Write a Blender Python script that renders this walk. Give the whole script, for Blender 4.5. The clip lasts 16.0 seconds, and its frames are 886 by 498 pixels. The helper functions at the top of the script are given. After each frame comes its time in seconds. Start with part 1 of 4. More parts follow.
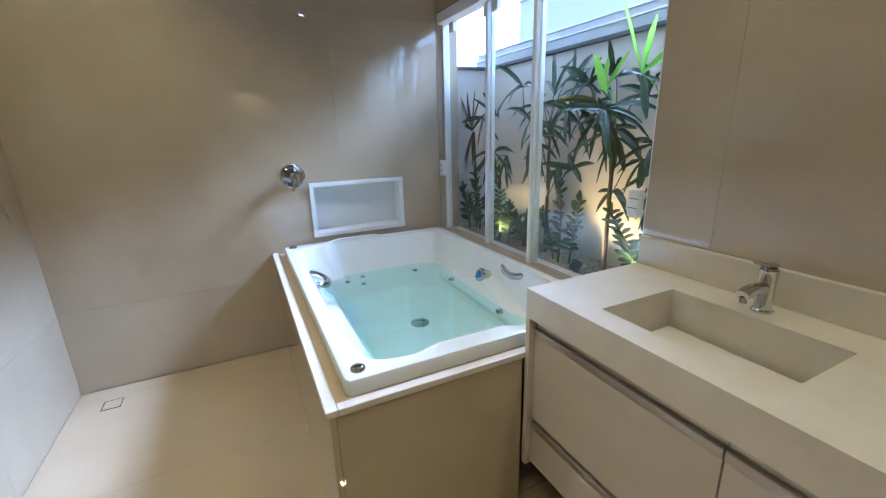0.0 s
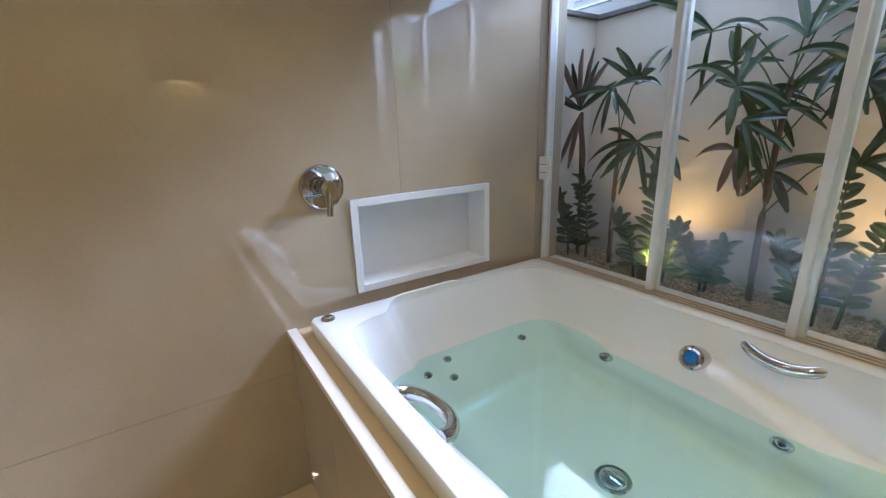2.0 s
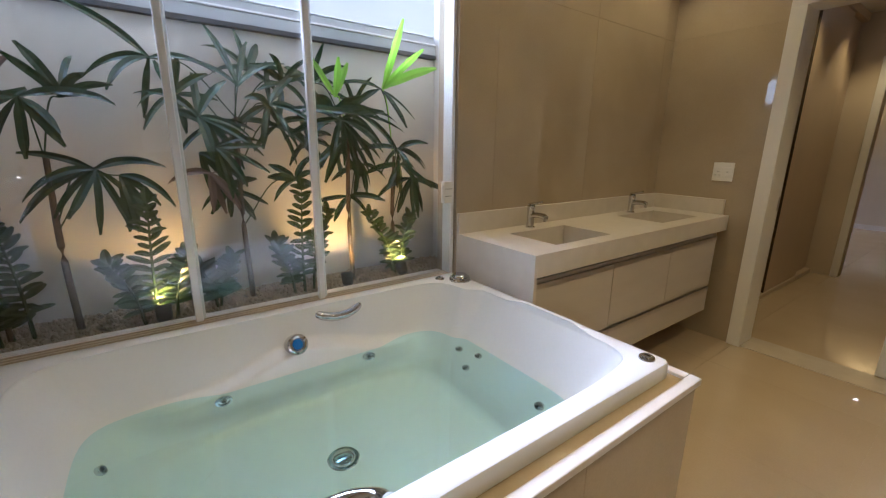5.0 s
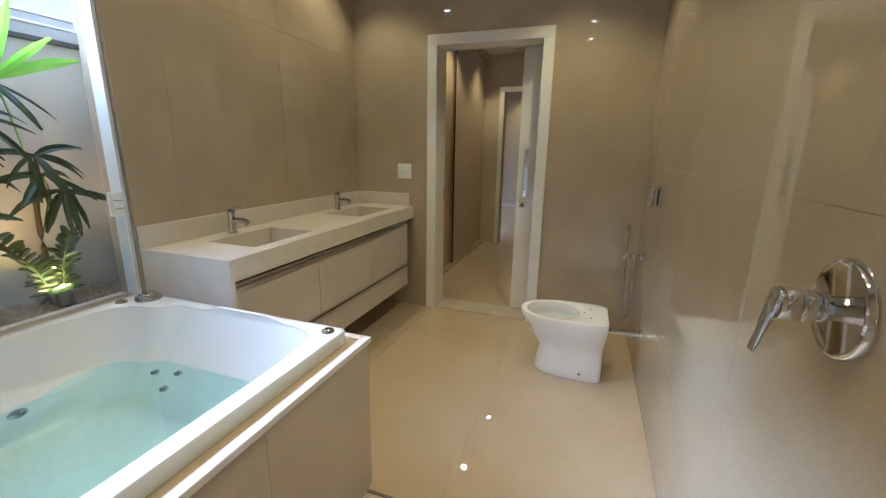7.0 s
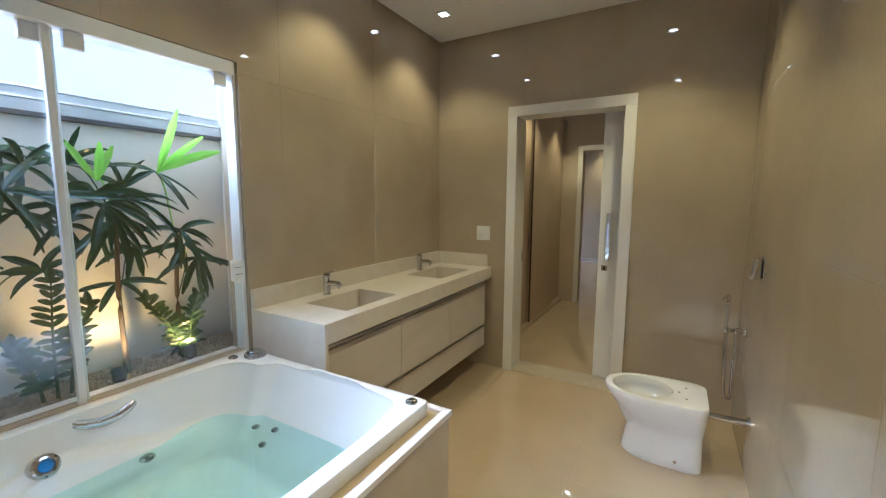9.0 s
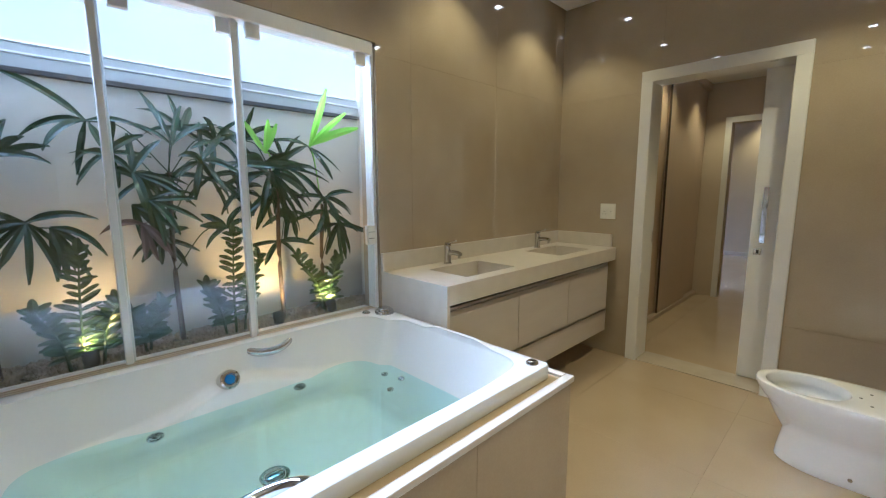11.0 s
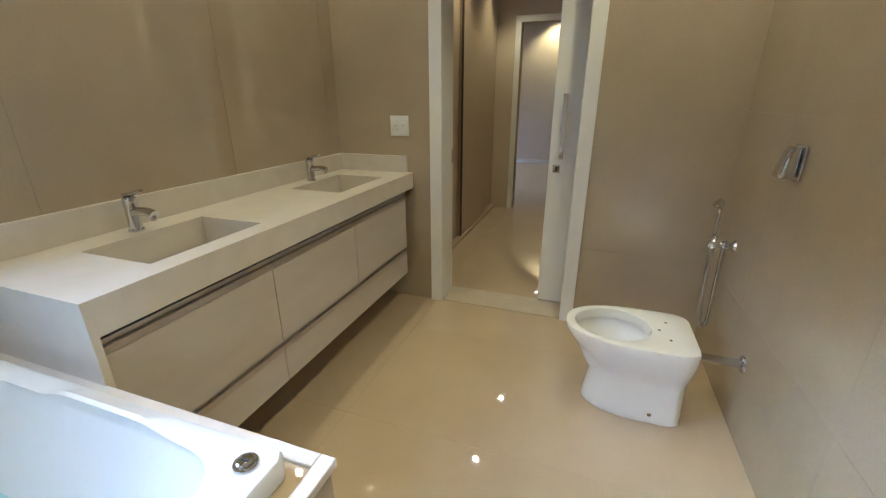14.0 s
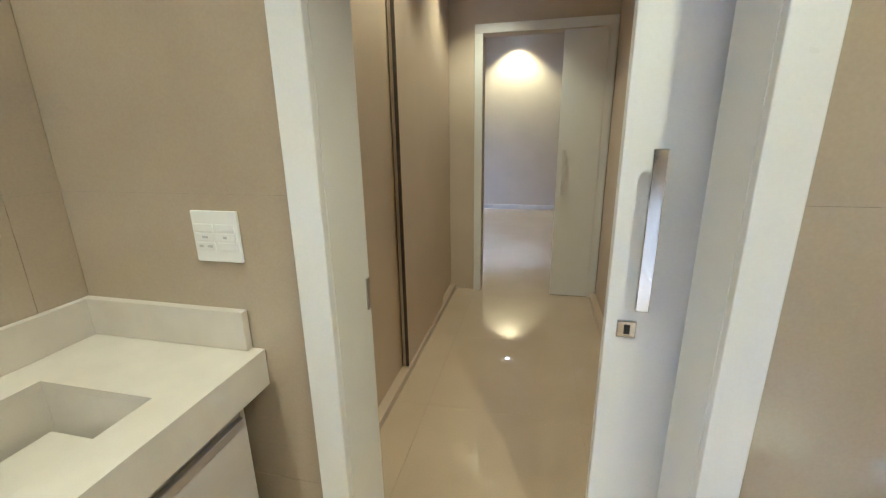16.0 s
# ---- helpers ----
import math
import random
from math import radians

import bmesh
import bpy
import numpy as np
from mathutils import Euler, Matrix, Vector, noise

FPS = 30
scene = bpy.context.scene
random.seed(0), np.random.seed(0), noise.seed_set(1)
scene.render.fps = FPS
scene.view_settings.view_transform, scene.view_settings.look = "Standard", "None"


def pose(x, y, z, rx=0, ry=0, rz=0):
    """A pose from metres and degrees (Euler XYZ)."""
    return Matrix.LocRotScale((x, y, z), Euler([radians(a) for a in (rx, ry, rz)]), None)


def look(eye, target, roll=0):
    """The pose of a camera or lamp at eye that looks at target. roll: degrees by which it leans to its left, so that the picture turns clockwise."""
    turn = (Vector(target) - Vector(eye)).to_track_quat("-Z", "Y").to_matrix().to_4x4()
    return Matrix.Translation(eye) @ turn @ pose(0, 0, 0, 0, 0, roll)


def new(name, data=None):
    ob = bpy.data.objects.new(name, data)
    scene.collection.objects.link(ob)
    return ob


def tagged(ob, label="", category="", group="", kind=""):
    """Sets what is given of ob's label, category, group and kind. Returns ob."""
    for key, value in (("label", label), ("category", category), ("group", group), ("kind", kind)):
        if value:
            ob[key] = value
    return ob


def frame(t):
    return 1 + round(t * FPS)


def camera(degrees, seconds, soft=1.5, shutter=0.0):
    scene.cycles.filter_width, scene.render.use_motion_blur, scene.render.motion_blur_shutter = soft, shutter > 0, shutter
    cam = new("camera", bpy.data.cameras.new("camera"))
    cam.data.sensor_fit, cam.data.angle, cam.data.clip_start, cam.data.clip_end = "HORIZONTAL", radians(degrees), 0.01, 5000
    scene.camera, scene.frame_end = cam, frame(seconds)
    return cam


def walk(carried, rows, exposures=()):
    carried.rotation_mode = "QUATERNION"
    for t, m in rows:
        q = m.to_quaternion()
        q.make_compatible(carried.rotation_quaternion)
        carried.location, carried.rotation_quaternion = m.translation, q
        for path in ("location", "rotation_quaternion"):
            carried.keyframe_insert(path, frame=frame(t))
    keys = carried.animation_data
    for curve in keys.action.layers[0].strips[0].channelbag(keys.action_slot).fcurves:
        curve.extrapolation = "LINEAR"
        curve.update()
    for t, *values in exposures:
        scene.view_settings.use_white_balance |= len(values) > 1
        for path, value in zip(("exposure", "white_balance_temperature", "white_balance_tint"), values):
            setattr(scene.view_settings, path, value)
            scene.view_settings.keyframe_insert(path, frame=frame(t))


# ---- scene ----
cam = camera(94.5, 16.0, soft=1.2)
PATH = [
    (0, (1.996, 2.672, 1.38), (2.833, 4.4, 0.821), -1.6),
    (0.5, (1.956, 2.969, 1.39), (2.593, 4.782, 0.836), -1.8),
    (1, (1.97, 3.35, 1.368), (2.54, 5.19, 0.83), -2.1),
    (1.5, (1.858, 3.717, 1.321), (2.646, 5.47, 0.765), -1.4),
    (2, (1.87, 4.009, 1.306), (2.916, 5.617, 0.742), -1.9),
    (2.5, (1.84, 4.319, 1.311), (3.207, 5.669, 0.755), -1.7),
    (3, (1.771, 4.595, 1.303), (3.449, 5.546, 0.772), -0.8),
    (3.5, (1.804, 4.741, 1.306), (3.65, 5.313, 0.793), -0.9),
    (4, (1.847, 4.852, 1.313), (3.78, 4.93, 0.807), -0.6),
    (4.5, (1.809, 4.922, 1.325), (3.647, 4.322, 0.813), 0.7),
    (5, (1.685, 4.921, 1.315), (3.253, 3.778, 0.83), 0.7),
    (5.2, (1.639, 4.92, 1.324), (3.055, 3.593, 0.84), 0.9),
    (6.25, (1.451, 4.917, 1.33), (2.252, 3.149, 0.848), 1.1),
    (7.3, (1.372, 4.922, 1.357), (2.002, 3.081, 0.893), 0.9),
    (7.5, (1.371, 4.926, 1.362), (2.013, 3.088, 0.906), 0.8),
    (8, (1.381, 4.932, 1.383), (2.098, 3.112, 0.965), 0.6),
    (8.5, (1.387, 4.941, 1.42), (2.226, 3.156, 1.084), 0.4),
    (9, (1.403, 4.966, 1.456), (2.389, 3.243, 1.217), 0.3),
    (9.5, (1.389, 4.995, 1.476), (2.544, 3.369, 1.319), 0.3),
    (9.7, (1.391, 5.004, 1.478), (2.609, 3.423, 1.342), 0.4),
    (10.75, (1.41, 5.023, 1.371), (2.824, 3.628, 1.139), 0.2),
    (11.8, (1.465, 4.94, 1.238), (2.738, 3.484, 0.731), 0.0),
    (12, (1.465, 4.921, 1.217), (2.674, 3.428, 0.665), -0.1),
    (12.5, (1.502, 4.842, 1.226), (2.532, 3.253, 0.582), -0.0),
    (13, (1.554, 4.723, 1.261), (2.414, 3.052, 0.579), 0.0),
    (13.5, (1.607, 4.486, 1.291), (2.335, 2.758, 0.597), -0.0),
    (14, (1.698, 4.172, 1.326), (2.327, 2.401, 0.641), -0.1),
    (14.5, (1.822, 3.82, 1.354), (2.385, 2.02, 0.689), -0.2),
    (15, (1.893, 3.388, 1.35), (2.42, 1.562, 0.728), -0.7),
    (15.5, (2.001, 2.957, 1.38), (2.485, 1.107, 0.794), -0.7),
    (16, (2.124, 2.527, 1.399), (2.558, 0.653, 0.853), -0.9),
]
EXPOSURE = [(0.0, 4.3, 4200, 14), (1.5, 4.1, 4700, 18), (3.5, 4.18, 4750, 18), (5.0, 3.95, 4950, 21), (7.5, 4.4, 4450, 13), (9.5, 4.4, 4450, 12), (12.5, 4.22, 4400, 14), (14.0, 4.5, 4350, 13), (15.0, 5.0, 4050, 12), (16.0, 5.4, 4000, 12)]
walk(cam, [(t, look(eye, target, roll)) for t, eye, target, roll in PATH], EXPOSURE)

# ---------------------------------------------------------------- world and light
LAMP_W, GARDEN_W, SKY = 1.2, 1.0, 0.06
world = bpy.data.worlds.new("sky")
scene.world = world
world.use_nodes = True
wn = world.node_tree.nodes
sky = wn.new("ShaderNodeTexSky")
sky.sky_type = "NISHITA"
sky.sun_disc = False
sky.sun_elevation, sky.sun_rotation = radians(36), radians(68)
sky.dust_density, sky.ozone_density = 4.0, 0.8
wn["Background"].inputs["Strength"].default_value = SKY
hazy = wn.new("ShaderNodeHueSaturation")
hazy.inputs["Saturation"].default_value = 0.3
world.node_tree.links.new(sky.outputs["Color"], hazy.inputs["Color"])
world.node_tree.links.new(hazy.outputs["Color"], wn["Background"].inputs["Color"])
sun = new("sun", bpy.data.lights.new("sun", "SUN"))
sun.data.energy, sun.data.angle, sun.data.color = 0.88, radians(30), (1.0, 1.0, 0.99)
sun.matrix_world = look((3.3 + 7.5, 4.6 - 0.7, 1.8 + 4.95), (3.3, 4.6, 1.8))

WARM = (1.0, 0.71, 0.26)
DOWNLIGHTS = [(2.98, 2.22), (2.98, 3.12), (2.70, 3.98), (1.53, 2.37), (1.50, 3.95), (1.53, 4.70)]
CEIL, CLOSET_CEIL, BED_CEIL = 2.80, 2.62, 3.0
BED_LIGHT = (2.55, -4.90)
CLOSET_LIGHTS = [(2.56, 0.62), (2.50, -0.50)]
for i, (x, y) in enumerate(DOWNLIGHTS + CLOSET_LIGHTS + [BED_LIGHT]):
    lamp = new("downlight_beam", bpy.data.lights.new("downlight_beam", "SPOT"))
    lamp.data.energy, lamp.data.color = LAMP_W * (1.0 if i < 2 else 0.6 if i < 3 else 1.9 if i < 4 else 1.6 if i < 6 else 1.1 if i < 8 else 4.0), WARM
    lamp.data.spot_size, lamp.data.spot_blend, lamp.data.shadow_soft_size = radians(108), 0.6, 0.03
    lamp.location = (x, y, (CEIL if i < 6 else CLOSET_CEIL if i < 8 else BED_CEIL) - 0.025)

# ---------------------------------------------------------------- materials


def material(name, rough=0.5, metal=0.0, **more):
    m = bpy.data.materials.new(name)
    m.use_nodes = True
    b = m.node_tree.nodes["Principled BSDF"]
    b.inputs["Roughness"].default_value = rough
    b.inputs["Metallic"].default_value = metal
    for key, value in more.items():
        b.inputs[key.replace("_", " ")].default_value = value
    return m


def textured(name, dark, light, rough=0.5, scale=6.0, fine=90.0, bump=0.02, wear=0.06, per_piece=0.0, metal=0.0, stretch=(1, 1, 1), **more):
    """Two colours mixed by a broad and a fine noise, with uneven gloss and a fine relief."""
    m = material(name, rough, metal, **more)
    n, l = m.node_tree.nodes, m.node_tree.links
    b = n["Principled BSDF"]
    co, mp = n.new("ShaderNodeTexCoord"), n.new("ShaderNodeMapping")
    mp.inputs["Scale"].default_value = stretch
    l.new(co.outputs["Object"], mp.inputs["Vector"])
    broad, grain = n.new("ShaderNodeTexNoise"), n.new("ShaderNodeTexNoise")
    broad.inputs["Scale"].default_value, broad.inputs["Detail"].default_value = scale, 5
    grain.inputs["Scale"].default_value, grain.inputs["Detail"].default_value = fine, 3
    for t in (broad, grain):
        l.new(mp.outputs["Vector"], t.inputs["Vector"])
    add = n.new("ShaderNodeMath")
    add.operation = "MULTIPLY_ADD"
    add.inputs[1].default_value = 0.35
    l.new(grain.outputs["Fac"], add.inputs[0])
    half = n.new("ShaderNodeMath")
    half.operation = "MULTIPLY"
    half.inputs[1].default_value = 0.65
    l.new(broad.outputs["Fac"], half.inputs[0])
    l.new(half.outputs[0], add.inputs[2])
    fac = add.outputs[0]
    if per_piece:
        info, vary = n.new("ShaderNodeObjectInfo"), n.new("ShaderNodeMath")
        vary.operation = "MULTIPLY_ADD"
        vary.inputs[1].default_value = per_piece
        l.new(info.outputs["Random"], vary.inputs[0])
        l.new(fac, vary.inputs[2])
        fac = vary.outputs[0]
    ramp = n.new("ShaderNodeValToRGB")
    ramp.color_ramp.elements[0].position, ramp.color_ramp.elements[1].position = 0.3, 0.72
    ramp.color_ramp.elements[0].color, ramp.color_ramp.elements[1].color = (*dark, 1), (*light, 1)
    l.new(fac, ramp.inputs["Fac"])
    l.new(ramp.outputs["Color"], b.inputs["Base Color"])
    gloss = n.new("ShaderNodeMapRange")
    gloss.inputs["To Min"].default_value, gloss.inputs["To Max"].default_value = max(0.004, rough - wear), rough + wear
    l.new(broad.outputs["Fac"], gloss.inputs["Value"])
    l.new(gloss.outputs["Result"], b.inputs["Roughness"])
    if bump:
        bp = n.new("ShaderNodeBump")
        bp.inputs["Strength"].default_value, bp.inputs["Distance"].default_value = bump, 0.01
        l.new(fac, bp.inputs["Height"])
        l.new(bp.outputs["Normal"], b.inputs["Normal"])
    return m


def glowing(name, colour, strength):
    m = material(name)
    b = m.node_tree.nodes["Principled BSDF"]
    b.inputs["Emission Color"].default_value, b.inputs["Emission Strength"].default_value = (*colour, 1), strength
    return m


def pane_material(name):
    m = bpy.data.materials.new(name)
    m.use_nodes = True
    n, l = m.node_tree.nodes, m.node_tree.links
    n.remove(n["Principled BSDF"])
    clear, shine, mix = n.new("ShaderNodeBsdfTransparent"), n.new("ShaderNodeBsdfGlossy"), n.new("ShaderNodeMixShader")
    face, bend, fres = n.new("ShaderNodeLayerWeight"), n.new("ShaderNodeMath"), n.new("ShaderNodeMath")
    bend.operation, fres.operation = "POWER", "MULTIPLY_ADD"
    bend.inputs[1].default_value, fres.inputs[1].default_value, fres.inputs[2].default_value = 5.0, 0.9, 0.06
    l.new(face.outputs["Facing"], bend.inputs[0])
    l.new(bend.outputs[0], fres.inputs[0])
    clear.inputs["Color"].default_value = (0.95, 0.98, 0.97, 1)
    shine.inputs["Roughness"].default_value = 0.01
    l.new(fres.outputs[0], mix.inputs["Fac"])
    l.new(clear.outputs["BSDF"], mix.inputs[1])
    l.new(shine.outputs["BSDF"], mix.inputs[2])
    l.new(mix.outputs["Shader"], n["Material Output"].inputs["Surface"])
    return m


WALL_TILE = textured("wall_porcelain", (0.387, 0.321, 0.222), (0.467, 0.393, 0.28), 0.012, 3.0, 140, 0.0, 0.008, 0.05, Specular_IOR_Level=1.0, IOR=1.6)
FLOOR_TILE = textured("floor_porcelain", (0.485, 0.385, 0.252), (0.55, 0.445, 0.303), 0.014, 2.2, 120, 0.0, 0.01, 0.05, Specular_IOR_Level=1.0, IOR=1.65)
GROUT = textured("grout", (0.34, 0.285, 0.205), (0.39, 0.33, 0.245), 0.85, 30, 200, 0.1)
FLOOR_GROUT = textured("floor_grout", (0.41, 0.33, 0.22), (0.47, 0.385, 0.27), 0.8, 30, 200, 0.1)
CEILING_PAINT = textured("ceiling_paint", (0.74, 0.73, 0.71), (0.8, 0.79, 0.77), 0.75, 4, 160, 0.03)
# near-black base colour paints in the shade of narrow gaps and grooves
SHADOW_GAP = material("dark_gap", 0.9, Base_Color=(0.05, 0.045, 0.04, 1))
LACQUER = textured("white_lacquer", (0.76, 0.75, 0.73), (0.83, 0.82, 0.8), 0.3, 3, 150, 0.006)
STONE = textured("pale_quartz", (0.6, 0.555, 0.5), (0.69, 0.645, 0.585), 0.3, 12, 420, 0.003, 0.02)
NICHE_STONE = textured("white_quartz", (0.77, 0.78, 0.79), (0.8, 0.81, 0.82), 0.26, 10, 420, 0.002, 0.01)
LAMINATE = textured("greige_laminate", (0.5, 0.455, 0.41), (0.56, 0.515, 0.465), 0.42, 3, 260, 0.02, 0.05, 0.05, stretch=(1, 1, 6))
WARDROBE = textured("beige_melamine", (0.46, 0.365, 0.25), (0.52, 0.42, 0.29), 0.4, 2.5, 180, 0.02, 0.05, 0.06, stretch=(2, 2, 0.8))
ALUMINIUM = textured("brushed_aluminium", (0.46, 0.435, 0.41), (0.57, 0.54, 0.51), 0.34, 8, 300, 0.01, 0.06, metal=1.0)
TRACK = textured("champagne_aluminium", (0.45, 0.38, 0.29), (0.55, 0.47, 0.36), 0.35, 8, 200, 0.01)
WHITE_ALU = textured("white_aluminium", (0.72, 0.74, 0.75), (0.8, 0.81, 0.82), 0.3, 6, 200, 0.006)
SATIN = textured("satin_steel", (0.72, 0.72, 0.72), (0.8, 0.8, 0.8), 0.3, 8, 200, 0.01, 0.05, metal=1.0)
CHROME = textured("chrome", (0.6, 0.6, 0.61), (0.68, 0.68, 0.69), 0.06, 8, 120, 0.0, 0.03, metal=1.0)
CERAMIC = textured("glazed_ceramic", (0.8, 0.8, 0.79), (0.85, 0.85, 0.84), 0.08, 5, 80, 0.002, 0.03)
ACRYLIC = textured("white_acrylic", (0.7, 0.705, 0.71), (0.74, 0.745, 0.75), 0.12, 4, 100, 0.002, 0.04)
PLASTIC = textured("white_plastic", (0.76, 0.76, 0.74), (0.82, 0.82, 0.8), 0.35, 8, 150, 0.004)
BLACK = textured("black_plastic", (0.012, 0.012, 0.012), (0.03, 0.03, 0.03), 0.45, 20, 150, 0.02)
BLUE = textured("blue_plastic", (0.02, 0.14, 0.5), (0.05, 0.22, 0.62), 0.25, 20, 150, 0.0)
# near-black colour stands in for the shade inside holes and slots
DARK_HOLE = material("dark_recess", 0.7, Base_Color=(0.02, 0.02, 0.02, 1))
GARDEN_PAINT = textured("garden_wall_paint", (0.5, 0.485, 0.45), (0.6, 0.585, 0.55), 0.8, 2.2, 120, 0.06, 0.08)
FACADE = textured("pale_render", (0.52, 0.495, 0.46), (0.6, 0.575, 0.54), 0.85, 1.6, 90, 0.08, 0.06)
CAP_METAL = textured("grey_flashing", (0.36, 0.38, 0.4), (0.46, 0.48, 0.5), 0.4, 5, 120, 0.02, 0.08)
CAP_DARK = textured("dark_drip_edge", (0.035, 0.038, 0.045), (0.06, 0.065, 0.075), 0.5, 6, 120, 0.02)
SOIL = textured("damp_soil", (0.05, 0.04, 0.028), (0.11, 0.09, 0.065), 0.95, 14, 120, 0.4)
PEBBLE = textured("pale_gravel", (0.14, 0.11, 0.07), (0.42, 0.355, 0.25), 0.75, 25, 200, 0.1)
def leafy(m, share):
    """Lets light through a thin leaf."""
    n, l = m.node_tree.nodes, m.node_tree.links
    b = n["Principled BSDF"]
    thin, mix = n.new("ShaderNodeBsdfTranslucent"), n.new("ShaderNodeMixShader")
    mix.inputs["Fac"].default_value = share
    l.new(b.inputs["Base Color"].links[0].from_socket, thin.inputs["Color"])
    l.new(b.outputs["BSDF"], mix.inputs[1])
    l.new(thin.outputs["BSDF"], mix.inputs[2])
    l.new(mix.outputs["Shader"], n["Material Output"].inputs["Surface"])
    return m


LEAF = leafy(textured("dark_palm_leaf", (0.009, 0.026, 0.012), (0.026, 0.062, 0.026), 0.25, 9, 160, 0.03, 0.1, 0.25), 0.12)
LEAF_LIGHT = leafy(textured("young_palm_leaf", (0.2, 0.46, 0.03), (0.32, 0.62, 0.06), 0.4, 9, 160, 0.03, 0.1, 0.1), 0.5)
LEAF_RED = leafy(textured("reddish_leaf", (0.045, 0.022, 0.02), (0.14, 0.095, 0.075), 0.4, 14, 160, 0.03, 0.1, 0.2), 0.25)
LEAF_ZZ = leafy(textured("fleshy_leaf", (0.014, 0.032, 0.012), (0.04, 0.075, 0.024), 0.25, 12, 120, 0.02, 0.08, 0.2), 0.2)
STEM = textured("brown_stem", (0.03, 0.022, 0.015), (0.08, 0.055, 0.032), 0.8, 30, 200, 0.2)
GLASS = pane_material("clear_glass")
WATER = material("bath_water", 0.0, Base_Color=(0.5, 0.88, 0.95, 1), IOR=1.33, Transmission_Weight=1.0)
LAMP_GLOW = glowing("lamp_glow", (1.0, 0.86, 0.66), 1.2)
SPOT_GLOW = glowing("spot_glow", (1.0, 0.66, 0.16), 5.0)

# ---------------------------------------------------------------- mesh helpers


def part(name, bm, mat, parent=None, label="", smooth=False):
    """Links a bmesh as one mesh object, under a thing where one is given."""
    bmesh.ops.recalc_face_normals(bm, faces=bm.faces)
    data = bpy.data.meshes.new(name)
    bm.to_mesh(data)
    bm.free()
    for m in mat if isinstance(mat, (list, tuple)) else (mat,):
        data.materials.append(m)
    if smooth:
        data.polygons.foreach_set("use_smooth", [True] * len(data.polygons))
        data.set_sharp_from_angle(angle=radians(38))
    ob = new(name, data)
    if parent:
        ob.parent = parent
        ob.matrix_parent_inverse = parent.matrix_basis.inverted()
    if label:
        ob["label"] = label
    return ob


def thing(name, at, label, category, group="", kind=""):
    ob = new(name)
    ob.empty_display_size = 0.1
    ob.location = at
    return tagged(ob, label, category, group, kind)


def box(bm, lo, hi, bevel=0.0, segments=2):
    lo, hi = [min(a, b) for a, b in zip(lo, hi)], [max(a, b) for a, b in zip(lo, hi)]
    made = bmesh.ops.create_cube(bm, size=1.0)["verts"]
    for v in made:
        v.co = Vector([(a + b) / 2 + c * (b - a) for a, b, c in zip(lo, hi, v.co)])
    if bevel:
        edges = list({e for v in made for e in v.link_edges})
        bmesh.ops.bevel(bm, geom=edges, offset=bevel, segments=segments, profile=0.5, affect="EDGES")


def boxed(lo, hi, bevel=0.0, segments=2):
    bm = bmesh.new()
    box(bm, lo, hi, bevel, segments)
    return bm


def lathe(bm, profile, m=None, seg=28):
    """Turns (radius, height) pairs round the z axis of the pose m."""
    m = m or Matrix()
    rings = []
    for r, z in profile:
        if r < 1e-6:
            rings.append([bm.verts.new(m @ Vector((0, 0, z)))])
        else:
            rings.append([bm.verts.new(m @ Vector((r * math.cos(2 * math.pi * i / seg), r * math.sin(2 * math.pi * i / seg), z))) for i in range(seg)])
    for a, b in zip(rings, rings[1:]):
        for i in range(seg):
            j = (i + 1) % seg
            if len(a) == 1 and len(b) > 1:
                bm.faces.new((a[0], b[i], b[j]))
            elif len(b) == 1 and len(a) > 1:
                bm.faces.new((a[i], a[j], b[0]))
            elif len(a) > 1:
                bm.faces.new((a[i], a[j], b[j], b[i]))


def turned(profile, at, direction=(0, 0, 1), seg=28):
    bm = bmesh.new()
    q = Vector(direction).to_track_quat("Z", "Y").to_matrix().to_4x4()
    lathe(bm, profile, Matrix.Translation(at) @ q, seg)
    return bm


def tube(bm, points, radius, seg=12, flat=1.0, taper=None):
    """A pipe along the points; flat squashes its section sideways."""
    points = [Vector(p) for p in points]
    rings = []
    up = Vector((0, 0, 1))
    for i, p in enumerate(points):
        t = (points[min(i + 1, len(points) - 1)] - points[max(i - 1, 0)]).normalized()
        side = t.cross(up)
        side = side.normalized() if side.length > 1e-3 else Vector((1, 0, 0))
        over = side.cross(t).normalized()
        r = radius * (taper[i] if taper else 1)
        rings.append([bm.verts.new(p + side * r * flat * math.cos(a) + over * r * math.sin(a)) for a in [2 * math.pi * k / seg for k in range(seg)]])
    for a, b in zip(rings, rings[1:]):
        for i in range(seg):
            bm.faces.new((a[i], a[(i + 1) % seg], b[(i + 1) % seg], b[i]))
    bm.faces.new(rings[0][::-1])
    bm.faces.new(rings[-1])


def piped(points, radius, seg=12, flat=1.0, taper=None):
    bm = bmesh.new()
    tube(bm, points, radius, seg, flat, taper)
    return bm


def curve_points(ctrl, n=16):
    """A smooth line through control points (Catmull-Rom)."""
    c = [Vector(p) for p in ctrl]
    c = [2 * c[0] - c[1]] + c + [2 * c[-1] - c[-2]]
    out = []
    for i in range(1, len(c) - 2):
        for k in range(n):
            t = k / n
            out.append(0.5 * (2 * c[i] + (c[i + 1] - c[i - 1]) * t + (2 * c[i - 1] - 5 * c[i] + 4 * c[i + 1] - c[i + 2]) * t * t + (3 * c[i] - c[i - 1] - 3 * c[i + 1] + c[i + 2]) * t ** 3))
    return out + [c[-2]]


